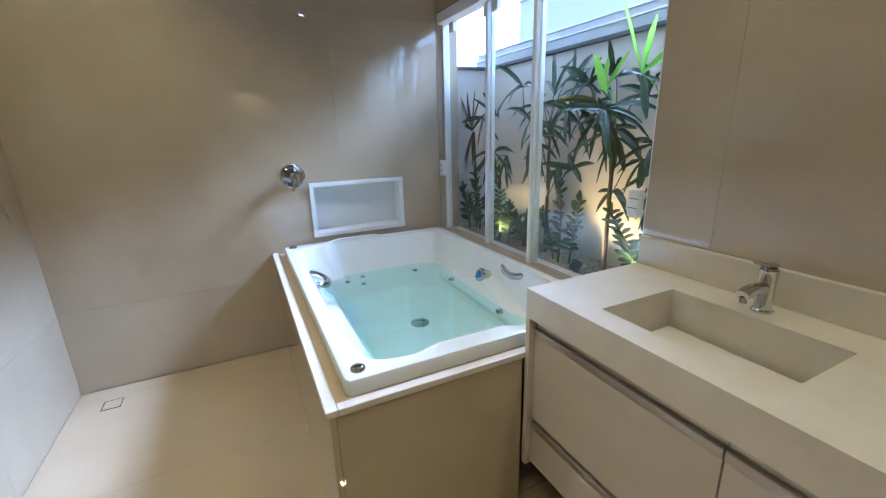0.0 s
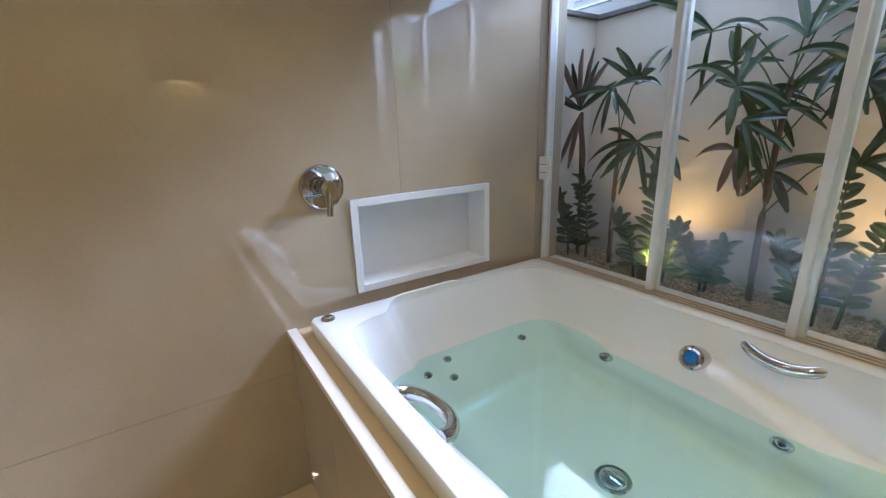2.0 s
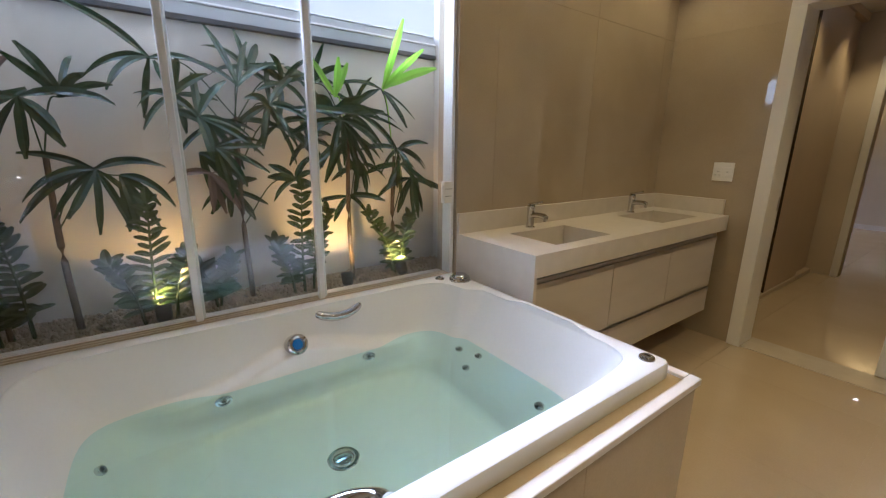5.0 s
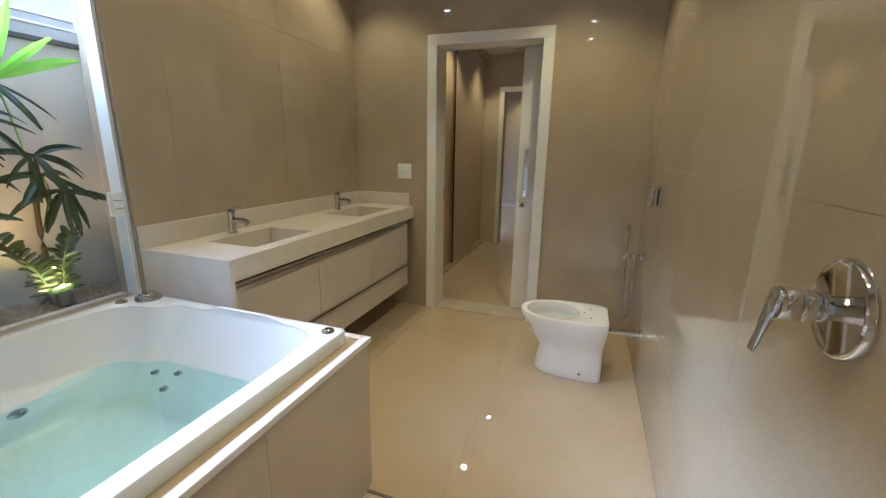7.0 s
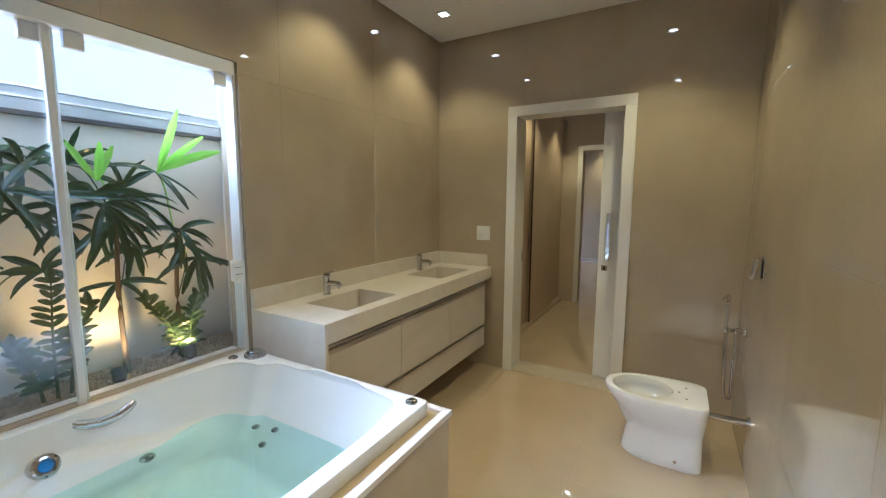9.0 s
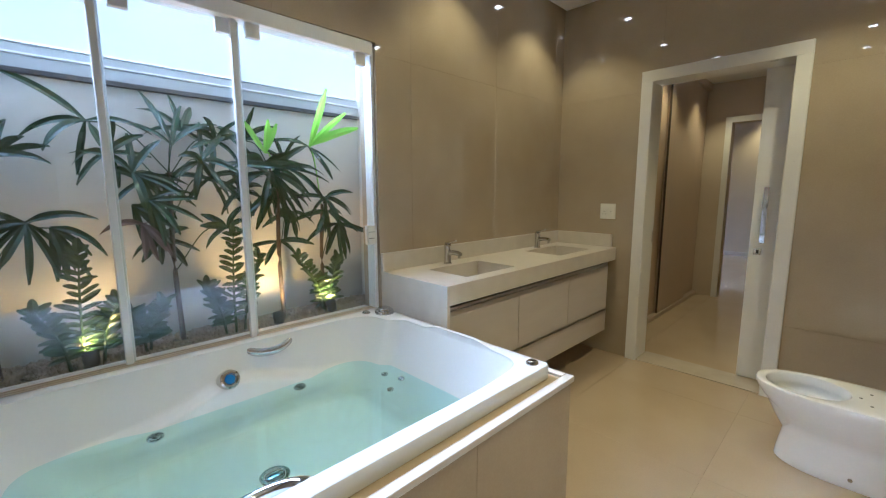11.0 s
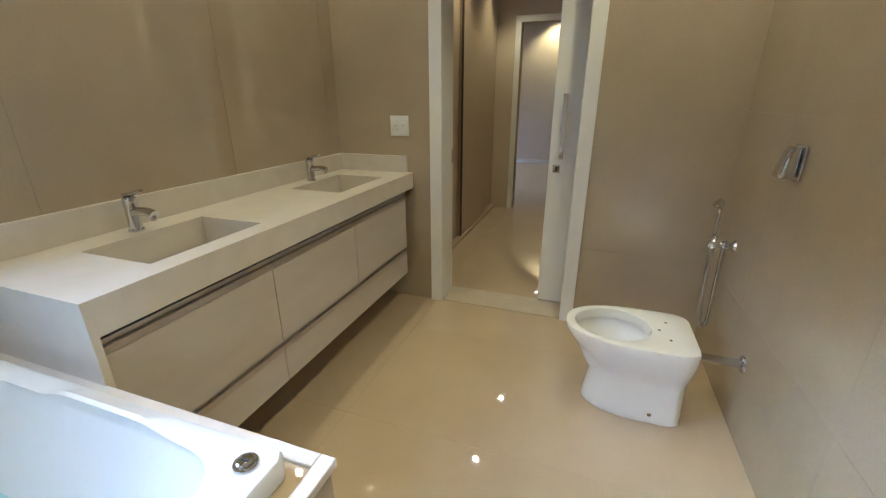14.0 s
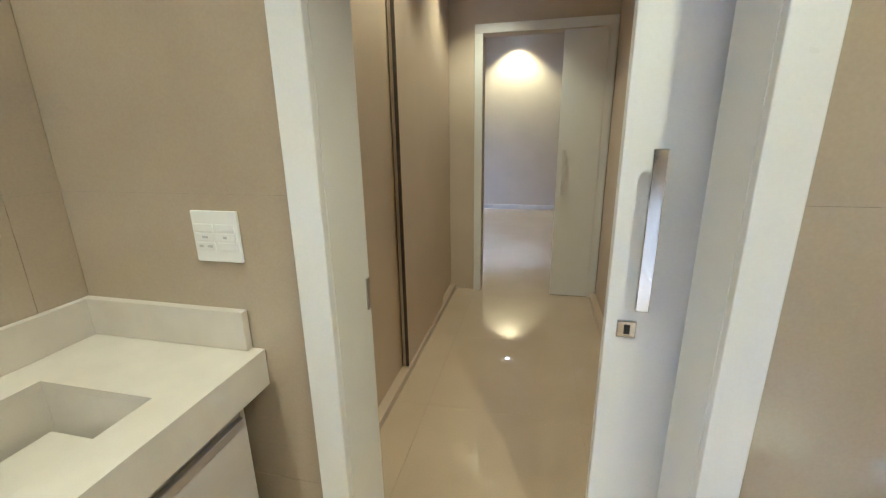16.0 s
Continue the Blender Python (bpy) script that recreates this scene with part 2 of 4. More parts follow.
def perforated(bm, axis, rect, holes, a, b):
    """One connected slab between a and b along the axis, with openings right through it."""
    us = sorted({rect[0], rect[2], *[min(max(h[i], rect[0]), rect[2]) for h in holes for i in (0, 2)]})
    vs = sorted({rect[1], rect[3], *[min(max(h[i], rect[1]), rect[3]) for h in holes for i in (1, 3)]})
    solid = set()
    for i in range(len(us) - 1):
        for j in range(len(vs) - 1):
            u, v = (us[i] + us[i + 1]) / 2, (vs[j] + vs[j + 1]) / 2
            if not any(h[0] < u < h[2] and h[1] < v < h[3] for h in holes):
                solid.add((i, j))
    made = {}

    def at(i, j, w):
        if (i, j, w) not in made:
            u, v = us[i], vs[j]
            made[i, j, w] = bm.verts.new({"x": (w, u, v), "y": (u, w, v), "z": (u, v, w)}[axis])
        return made[i, j, w]
    for i, j in sorted(solid):
        for w in (a, b):
            bm.faces.new((at(i, j, w), at(i + 1, j, w), at(i + 1, j + 1, w), at(i, j + 1, w)))
        for near, p, q in (((i - 1, j), (i, j), (i, j + 1)), ((i + 1, j), (i + 1, j), (i + 1, j + 1)), ((i, j - 1), (i, j), (i + 1, j)), ((i, j + 1), (i, j + 1), (i + 1, j + 1))):
            if near not in solid:
                bm.faces.new((at(*p, a), at(*q, a), at(*q, b), at(*p, b)))
    return bool(solid)


def slab_box(bm, axis, rect, a, b):
    u0, v0, u1, v1 = rect
    lo, hi = {"x": ((a, u0, v0), (b, u1, v1)), "y": ((u0, a, v0), (u1, b, v1)), "z": ((u0, v0, a), (u1, v1, b))}[axis]
    box(bm, lo, hi)


def solid_wall(name, axis, rect, a, b, mat, holes=(), label="", category="wall"):
    bm = bmesh.new()
    perforated(bm, axis, rect, list(holes), a, b)
    return tagged(part(name, bm, mat), label, category, kind="structure")


TILED = []


def tiled(name, axis, rect, face, back, us, vs, mat, holes=(), label="", category="wall", piece="tile"):
    """A wall or floor whose face lies at `face` and body reaches to `back`, with its tiles kept for the end of the file."""
    inward = 1 if back > face else -1
    ob = solid_wall(name, axis, rect, face + inward * 0.0025, back, FLOOR_GROUT if axis == "z" else GROUT, holes, label, category)
    TILED.append((ob, axis, rect, face, inward, us, vs, mat, holes, piece))
    return ob


def joints(start, pitch, lo, hi):
    k0 = math.floor((lo - start) / pitch)
    out = [start + pitch * k for k in range(k0, k0 + 40) if lo + 0.01 < start + pitch * k < hi - 0.01]
    return [lo] + out + [hi]


# ---------------------------------------------------------------- the shell of the bathroom
X0, X1, Y0, Y1 = 1.01, 3.30, 1.73, 5.385
P = 0.785
WIN = (3.665, 0.655, 5.386, 2.11)
TUB_NICHE = (2.375, 0.722, 3.012, 1.078)
SHOWER_NICHE = (4.25, 1.245, 4.885, 1.60)
DOOR = (1.758, -0.1, 2.580, 2.134)
tiled("floor", "z", (X0, Y0, X1, 3.70), 0.0, -0.12, [X0, 1.822, 2.607, X1], joints(3.70, P, Y0, 3.70), FLOOR_TILE,
      label="polished beige porcelain floor tiles with thin joints", category="floor")
tiled("floor_shower", "z", (X0, 3.708, X1, Y1), -0.008, -0.12, [X0, 1.822, 2.607, X1], joints(3.708, P, 3.708, Y1), FLOOR_TILE,
      label="polished beige porcelain floor of the open shower", category="floor")
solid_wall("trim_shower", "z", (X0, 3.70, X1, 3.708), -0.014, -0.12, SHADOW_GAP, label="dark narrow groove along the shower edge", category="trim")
tiled("wall_east", "x", (1.55, -0.1, 5.55, CEIL + 0.1), X1, X1 + 0.16, joints(4.205, P, 1.73, Y1), joints(1.272, P, 0, CEIL + 0.02), WALL_TILE, [WIN],
      "polished greige porcelain wall with a wide window over the bath")
tiled("wall_north", "y", (X0 - 0.16, -0.1, X1, CEIL + 0.1), Y1, Y1 + 0.16, joints(1.80, P, X0, X1), joints(1.272, P, 0, CEIL + 0.02), WALL_TILE, [TUB_NICHE],
      "polished greige porcelain wall at the head of the bath")
tiled("wall_west", "x", (1.55, -0.1, Y1, CEIL + 0.1), X0, X0 - 0.16, joints(4.60, P, 1.73, Y1), joints(1.272, P, 0, CEIL + 0.02), WALL_TILE, [SHOWER_NICHE],
      "polished greige porcelain wall behind toilet and shower")
tiled("wall_south", "y", (X0, -0.1, X1, CEIL + 0.1), Y0, Y0 - 0.18, joints(2.515, P, X0, X1), joints(1.272, P, 0, CEIL + 0.02), WALL_TILE, [DOOR],
      "polished greige porcelain wall with the doorway")
solid_wall("ceiling", "z", (X0 + 0.025, Y0 + 0.025, X1 - 0.025, Y1 - 0.025), CEIL, CEIL + 0.06, CEILING_PAINT,
           [(x - 0.035, y - 0.035, x + 0.035, y + 0.035) for x, y in DOWNLIGHTS], "matt white plaster ceiling with a shadow gap", "ceiling")
# slab coloured near-black so the ceiling gap looks shaded
solid_wall("ceiling_slab", "z", (X0 - 0.16, 1.55, X1 + 0.16, 5.55), CEIL + 0.08, CEIL + 0.2, SHADOW_GAP, label="slab above the shadow gap, painted dark as its shade", category="ceiling")

# ---------------------------------------------------------------- dressing room and bedroom beyond the door
CX0, CX1, CY0, CY1 = 1.63, 2.83, -1.0, 1.55
THRESHOLD_STONE = textured("beige_threshold_stone", (0.48, 0.42, 0.33), (0.57, 0.505, 0.405), 0.18, 8, 300, 0.003, 0.03)
solid_wall("threshold", "z", (1.775, 1.50, 2.575, 1.734), -0.1, 0.006, THRESHOLD_STONE, label="pale stone threshold in the doorway", category="threshold")
tiled("floor_dressing", "z", (0.2, -5.3, 4.7, 1.497), 0.0, -0.1, joints(1.855, P, 0.2, 4.7), joints(1.497, P, -5.3, 1.497), FLOOR_TILE,
      label="polished beige porcelain floor of the dressing room", category="floor")
solid_wall("ceiling_dressing", "z", (0.9, CY0 - 0.15, 3.6, 1.55), CLOSET_CEIL, CLOSET_CEIL + 0.1, CEILING_PAINT, label="plain white ceiling of the dressing room", category="ceiling")
solid_wall("wall_dressing_east", "x", (CY0 - 0.15, -0.1, 1.55, CLOSET_CEIL), 3.45, 3.6, GARDEN_PAINT, label="plain painted wall behind the wardrobe")
solid_wall("wall_dressing_west", "x", (CY0 - 0.15, -0.1, 1.55, CLOSET_CEIL), 0.9, 1.0, GARDEN_PAINT, label="plain painted wall behind the wardrobe")
FARDOOR = (1.66, -0.1, 2.59, 2.14)
BEIGE_PAINT = textured("beige_wall_paint", (0.55, 0.47, 0.35), (0.62, 0.535, 0.41), 0.6, 2.5, 120, 0.03)
# second hole is an unseen, added opening that lets daylight into the bedroom
solid_wall("wall_dressing_south", "y", (0.2, -0.1, 4.7, BED_CEIL), CY0 - 0.15, CY0, BEIGE_PAINT, [FARDOOR, (3.65, 0.05, 4.58, 2.2)], "beige painted wall with the bedroom doorway")
solid_wall("wall_bedroom_south", "y", (0.2, -0.1, 4.7, BED_CEIL), -5.3, -5.2, BEIGE_PAINT, label="beige painted far wall of the bedroom")
solid_wall("wall_bedroom_west", "x", (-5.2, -0.1, CY0 - 0.15, BED_CEIL), 0.2, 0.3, BEIGE_PAINT, label="beige painted bedroom wall")
solid_wall("wall_bedroom_east", "x", (-5.2, -0.1, CY0 - 0.15, BED_CEIL), 4.6, 4.7, BEIGE_PAINT, label="beige painted bedroom wall")
solid_wall("ceiling_bedroom", "z", (0.2, -5.3, 4.7, CY0 - 0.15), BED_CEIL, BED_CEIL + 0.1, CEILING_PAINT, label="plain white bedroom ceiling", category="ceiling")
tagged(part("baseboard", boxed((0.3, -5.2, 0), (4.6, -5.185, 0.08), 0.003), STONE), "pale stone baseboard along the bedroom wall", "baseboard", kind="structure")
# ---------------------------------------------------------------- doorway


def casing(parent, axis_y, out, x_lo, x_hi, top, width=0.08, thick=0.022):
    """Flat stepped door casing on the wall face at axis_y; out is +1 or -1."""
    def strip(name, lo, hi):
        bm = bmesh.new()
        box(bm, (lo[0], axis_y - 0.002 * out, lo[1]), (hi[0], axis_y + thick * out, hi[1]), 0.003)
        part(name, bm, LACQUER, parent)
    strip("casing_side", (x_hi, 0.0), (x_hi + width, top))
    strip("casing_side", (x_lo - width, 0.0), (x_lo, top))
    strip("casing_head", (x_lo - width, top), (x_hi + width, top + width))


door = thing("door_1", (2.175, 1.64, 0), "white lacquered door frame lining the bathroom doorway", "door frame", kind="structure")
casing(door, Y0, 1, 1.773, 2.566, 2.12, 0.078)
part("jamb", boxed((2.566, 1.53, 0.0), (2.5795, Y0 - 0.003, 2.12), 0.001), LACQUER, door)
part("jamb", boxed((1.7585, 1.552, 0.0), (1.773, Y0 - 0.003, 2.12), 0.001), LACQUER, door)
part("jamb_head", boxed((1.7585, 1.552, 2.1205), (2.5795, Y0 - 0.003, 2.1335), 0.001), LACQUER, door)
part("strike_plate", boxed((2.563, 1.536, 0.93), (2.5665, 1.556, 1.02), 0.001), ALUMINIUM, door, "steel strike plate")

leaf = thing("sliding_door", (1.53, 1.5, 0.012), "white lacquered sliding door standing mostly open", "door")
part("panel", boxed((1.10, 1.482, 0.012), (1.94, 1.518, 2.13), 0.002), LACQUER, leaf)
handle = part("pull_handle", boxed((1.855, 1.548, 0.985), (1.885, 1.560, 1.36), 0.002), CHROME, leaf, "long flat chrome pull handle")
for z in (1.03, 1.315):
    part("standoff", turned([(0, -0.04), (0.007, -0.04), (0.007, 0.0), (0, 0.0)], (1.87, 1.556, z), (0, 1, 0), 12), CHROME, handle)
lock = part("lock_plate", boxed((1.868, 1.516, 0.898), (1.914, 1.524, 0.944), 0.003), CHROME, leaf, "square chrome lock plate")
part("keyhole", boxed((1.883, 1.522, 0.908), (1.897, 1.5255, 0.934), 0.001), DARK_HOLE, lock)

frame_far = thing("door_2", (2.13, -0.99, 0), "white lacquered frame round the bedroom doorway", "door frame", kind="structure")
casing(frame_far, CY0, 1, 1.66, 2.59, 2.14, 0.065, 0.02)
far_leaf = thing("sliding_door", (1.8, -0.975, 0.01), "white lacquered bedroom sliding door standing mostly open", "door")
part("panel", boxed((1.66, -0.992, 0.01), (1.975, -0.975, 2.125), 0.002), LACQUER, far_leaf)
fh = part("pull_handle", boxed((1.917, -0.956, 0.89), (1.939, -0.946, 1.255), 0.002), SATIN, far_leaf, "long flat chrome pull handle")
for z in (0.93, 1.215):
    part("standoff", turned([(0, -0.025), (0.006, -0.025), (0.006, 0.0), (0, 0.0)], (1.928, -0.952, z), (0, 1, 0), 10), CHROME, fh)


def wardrobe(face, out, cuts, label):
    """A wall-high wardrobe of sliding doors; out is the way its face looks along x."""
    back = face - out * 0.58
    w = thing("wardrobe", ((face + back) / 2, (cuts[0] + cuts[-1]) / 2, 0), label, "wardrobe")
    body = bmesh.new()
    box(body, (back, cuts[0], 0.0), (face - out * 0.075, cuts[-1], CLOSET_CEIL - 0.004))
    part("body", body, WARDROBE, w)
    part("floor_rail", boxed((face - out * 0.08, cuts[0], 0.0), (face + out * 0.012, cuts[-1], 0.045), 0.003), WARDROBE, w)
    part("top_rail", boxed((face - out * 0.08, cuts[0], 2.54), (face + out * 0.012, cuts[-1], CLOSET_CEIL - 0.004), 0.003), WARDROBE, w)
    for k, (a, b) in enumerate(zip(cuts, cuts[1:])):
        inset = out * (0.0 if k % 2 else 0.036)
        d = part("sliding_door", boxed((face - out * 0.034 - inset, a + 0.004, 0.047), (face - inset, b - 0.004, 2.536), 0.002), WARDROBE, w)
        wide = 0.009 if k == 1 else 0.0035
        part("edge_profile", boxed((face - out * 0.014 - inset, b - wide, 0.05), (face + out * 0.003 - inset, b + 0.003, 2.53), 0.001), STEM, d, "dark bronze edge profile")
    return w


wardrobe(CX1, -1, [CY0 + 0.01, -0.50, 0.45, 1.40], "beige sliding-door wardrobe along the dressing room")
wardrobe(CX0, 1, [CY0 + 0.03, -0.2, 0.6, 1.40], "beige sliding-door wardrobe facing the other one")

# ---------------------------------------------------------------- window over the bath
win = thing("window_1", (3.37, 4.52, 0.655), "white aluminium sliding window with clear glass", "window", kind="structure")
WX = 3.302
part("window_sill", boxed((WX, 3.667, 0.640), (3.46, 5.384, 0.662), 0.002), STONE, win, "pale stone sill")
for k in range(4):
    part("track", boxed((3.309 + 0.021 * k, 3.685, 0.6625), (3.316 + 0.021 * k, 5.371, 0.676), 0.001), TRACK, win)
part("jamb", boxed((3.318, 3.667, 0.662), (3.392, 3.684, 2.108), 0.003), WHITE_ALU, win)
part("jamb", boxed((3.345, 5.371, 0.662), (3.392, 5.3845, 2.108), 0.003), WHITE_ALU, win)
part("head", boxed((WX, 3.6845, 2.045), (3.392, 5.371, 2.108), 0.003), WHITE_ALU, win)
for x, a, b in ((3.374, 4.795, 5.370), (3.352, 4.335, 4.83), (3.330, 3.685, 4.375)):
    pane = part("pane", boxed((x - 0.004, a, 0.68), (x + 0.004, b, 2.044), 0.001), GLASS, win, "clear tempered glass sheet")
    pane.visible_shadow = False
    for y in (a + 0.06, b - 0.09):
        part("clamp", boxed((x - 0.014, y - 0.03, 1.985), (x + 0.014, y + 0.03, 2.044), 0.003), WHITE_ALU, pane, "grey square glass clamp")
    for y, w in ((a, 0.024), (b - 0.024, 0.024)):
        if 3.72 < y < 5.34:
            part("stile", boxed((x - 0.012, y, 0.677), (x + 0.012, y + w, 2.044), 0.003), WHITE_ALU, pane)
for y0, z0, s in ((3.695, 1.045, 1), (5.318, 1.065, -1)):
    lk = part("lock", boxed((3.294, y0, z0), (3.326, y0 + 0.048, z0 + 0.105), 0.004), PLASTIC, win, "white plastic latch box")
    for k in (1, 2):
        part("groove", boxed((3.2936, y0 + 0.004, z0 + 0.035 * k - 0.0012), (3.2945, y0 + 0.044, z0 + 0.035 * k + 0.0012)), SHADOW_GAP, lk)
    part("bolt", boxed((3.2975, y0 + (0.0485 if s > 0 else -0.0085), z0 + 0.02), (3.312, y0 + (0.0565 if s > 0 else -0.0005), z0 + 0.088), 0.003), PLASTIC, lk)

# ---------------------------------------------------------------- planted light well
GX, GY0, GY1, GTOP = 3.76, 3.49, 5.455, 1.80
solid_wall("ground", "z", (3.46, GY0 - 0.1, GX, GY1 + 0.1), 0.3, 0.632, SOIL, label="dark damp soil of the narrow planter", category="soil")
tagged(part("garden_wall", boxed((GX, GY0 - 0.15, -0.1), (GX + 0.14, GY1 + 0.15, GTOP), 0.002), GARDEN_PAINT), "pale painted wall behind the planter", "wall", kind="structure")
tagged(part("garden_wall", boxed((3.462, GY1, -0.1), (GX - 0.002, GY1 + 0.14, GTOP), 0.002), GARDEN_PAINT), "pale painted end wall of the planter", "wall", kind="structure")
tagged(part("garden_wall", boxed((3.462, GY0 - 0.14, -0.1), (GX - 0.002, GY0, 2.9), 0.002), GARDEN_PAINT), "pale painted side wall of the planter", "wall", kind="structure")
cap = thing("trim_wall_cap", (GX, 4.5, GTOP), "grey metal flashing with a dark drip edge along the wall top", "flashing", kind="structure")
part("drip_edge", boxed((GX - 0.03, GY0 + 0.002, GTOP - 0.012), (GX + 0.16, GY1 + 0.16, GTOP + 0.008), 0.002), CAP_DARK, cap)
part("drip_edge", boxed((3.464, GY1 - 0.03, GTOP - 0.012), (GX - 0.032, GY1 + 0.16, GTOP + 0.008), 0.002), CAP_DARK, cap)
part("flashing", boxed((GX - 0.018, GY0 + 0.002, GTOP + 0.008), (GX + 0.16, GY1 + 0.15, GTOP + 0.058), 0.004), CAP_METAL, cap)
part("flashing", boxed((GX - 0.024, GY0 + 0.002, GTOP + 0.0585), (GX + 0.16, GY1 + 0.15, GTOP + 0.068), 0.003), WHITE_ALU, cap)
part("flashing", boxed((GX - 0.002, GY0 + 0.002, GTOP + 0.0685), (GX + 0.15, GY1 + 0.15, GTOP + 0.104), 0.004), CAP_METAL, cap)
part("flashing", boxed((GX - 0.008, GY0 + 0.002, GTOP + 0.1045), (GX + 0.15, GY1 + 0.15, GTOP + 0.112), 0.002), WHITE_ALU, cap)
far_house = thing("neighbour_house", (7.6, 2.0, 0), "pale rendered wall of the house next door", "house", kind="structure")
part("wall", boxed((7.5, -6.0, -0.12), (7.7, 10.2, 3.75), 0.004), FACADE, far_house)
part("coping", boxed((7.47, -6.02, 3.75), (7.74, 10.22, 3.8), 0.006), CAP_METAL, far_house)
bm = bmesh.new()
perforated(bm, "z", (-300, -300, 300, 300), [(0.0, -5.4, 4.75, 5.6)], -0.3, -0.12)
tagged(part("ground", bm, SOIL), "plain dull ground round the house", "ground", kind="structure")


# ---------------------------------------------------------------- bath with its tiled surround
TX0, TX1, TY0, TY1, TZ = 2.178, 3.262, 3.706, 5.335, 0.700
DECK = 0.656
sur = thing("bath_surround", (2.7, 4.5, 0), "built-in bath surround clad in polished greige porcelain", "bath surround")
for a, b in ((3.664, 4.196), (4.1972, 4.981), (4.9822, 5.3835)):
    part("apron", boxed((2.118, a, -0.008), (2.136, b, DECK - 0.022), 0.0008), WALL_TILE, sur)
part("apron", boxed((2.137, 3.664, 0.0), (2.765, 3.682, DECK - 0.022), 0.001), WALL_TILE, sur)
part("deck", boxed((2.108, 3.655, DECK - 0.022), (2.142, 5.3835, DECK), 0.003), STONE, sur, "pale mitred deck edge")
part("deck", boxed((2.1425, 3.655, DECK - 0.022), (3.299, 3.688, DECK), 0.003), STONE, sur, "pale mitred deck edge")
bm = bmesh.new()
perforated(bm, "z", (2.1425, 3.6885, 3.3005, 5.3835), [(2.215, 3.735, 3.235, 5.305)], DECK - 0.03, DECK - 0.010)
part("deck", bm, FLOOR_TILE, sur, "sunken beige deck strip")

bath = thing("bathtub", (2.72, 4.52, 0.65), "white acrylic two-person whirlpool bath filled with clear water", "bathtub")
N = 256
CXT, CYT = 2.722, 4.520


def rounded(t, hx, hy, power, cx=CXT, cy=CYT):
    c, s = math.cos(t), math.sin(t)
    m = max(abs(c), abs(s))
    a, b = c / m, s / m
    r = (abs(a) ** power + abs(b) ** power) ** (-1 / power)
    return cx + hx * a * r, cy + hy * b * r


def smooth01(x):
    x = min(1.0, max(0.0, x))
    return x * x * (3 - 2 * x)


def rim_inner(t):
    """Each end is scooped out behind one head; the wide corners lie diagonally across from one another."""
    x, y = rounded(t, 0.485, 0.700, 9)
    u = (x - CXT) / 0.485 * (1 if y > CYT else -1)
    scoop = smooth01((u + 0.66) / 0.16) * smooth01((abs(y - CYT) - 0.55) / 0.1)
    return x, y + math.copysign(0.062 * scoop, y - CYT)


def level(k, t):
    """Inner shell, k from 0 at the rim to 1 at the edge of the floor."""
    x, y = rim_inner(t)
    xb, yb = rounded(t, 0.335, 0.50, 5, 2.74)
    z = TZ - 0.008 + (0.285 - TZ + 0.008) * k
    e = 0.78 * k + 0.22 * k * k
    x, y = x + (xb - x) * e, y + (yb - y) * e
    if abs(y - CYT) < 0.56 and abs(x - CXT) > 0.2:
        arm = 0.505 + 0.085 * math.exp(-((y - 4.50) / 0.24) ** 2)
        swell = 0.056 * smooth01((arm - z) / 0.026) * smooth01((0.56 - abs(y - CYT)) / 0.2) * smooth01((z - 0.30) / 0.15)
        x -= math.copysign(swell, x - CXT)
    return x, y, z


bm = bmesh.new()
rings = []


def square(t, grow, z):
    c, s = math.cos(t), math.sin(t)
    m = max(abs(c), abs(s))
    hx, hy = (TX1 - TX0) / 2 + grow, (TY1 - TY0) / 2 + grow
    return ((TX0 + TX1) / 2 + hx * c / m, (TY0 + TY1) / 2 + hy * s / m, z)


angles = [2 * math.pi * (i + 0.5) / N for i in range(N)]
for grow, z in ((0, DECK - 0.008), (0, TZ - 0.010), (-0.003, TZ - 0.003), (-0.010, TZ)):
    rings.append([square(t, grow, z) for t in angles])


def crown(x, y):
    """The rim rises a little behind each head."""
    return 0.02 * smooth01((abs(y - CYT) - 0.66) / 0.06) * smooth01((0.22 - abs(x - 2.62)) / 0.12)


ring = []
for t in angles:
    x, y = rim_inner(t)
    ring.append((x + math.copysign(0.012, x - CXT) * (abs(math.cos(t)) > 0.5), y + math.copysign(0.010, y - CYT) * (abs(math.sin(t)) > 0.5), TZ + crown(x, y)))
rings.append(ring)
rings.append([(x, y, TZ - 0.003 + crown(x, y)) for x, y in (rim_inner(t) for t in angles)])
K = 64
for k in range(K + 1):
    rings.append([level(k / K, t) for t in angles])
for s, z in ((0.97, 0.272), (0.9, 0.264), (0.5, 0.262)):
    rings.append([(2.74 + (x - 2.74) * s, CYT + (y - CYT) * s, z) for x, y, _ in rings[6 + K]])
vs = [[bm.verts.new(p) for p in r] for r in rings]
for a, b in zip(vs, vs[1:]):
    for i in range(N):
        bm.faces.new((a[i], a[(i + 1) % N], b[(i + 1) % N], b[i]))
bm.faces.new(vs[-1])
shell = part("shell", bm, ACRYLIC, bath, smooth=True)

WATER_Z = 0.500
kw = (TZ - 0.008 - WATER_Z) / (TZ - 0.008 - 0.285)
bm = bmesh.new()
edge = [level(kw, t) for t in angles]
outer = [bm.verts.new((CXT + (x - CXT) * 1.004, CYT + (y - CYT) * 1.004, WATER_Z)) for x, y, _ in edge]
inner_rings = [outer]
for s in (0.8, 0.6, 0.4, 0.2):
    inner_rings.append([bm.verts.new((CXT + (x - CXT) * s, CYT + (y - CYT) * s, WATER_Z)) for x, y, _ in edge])
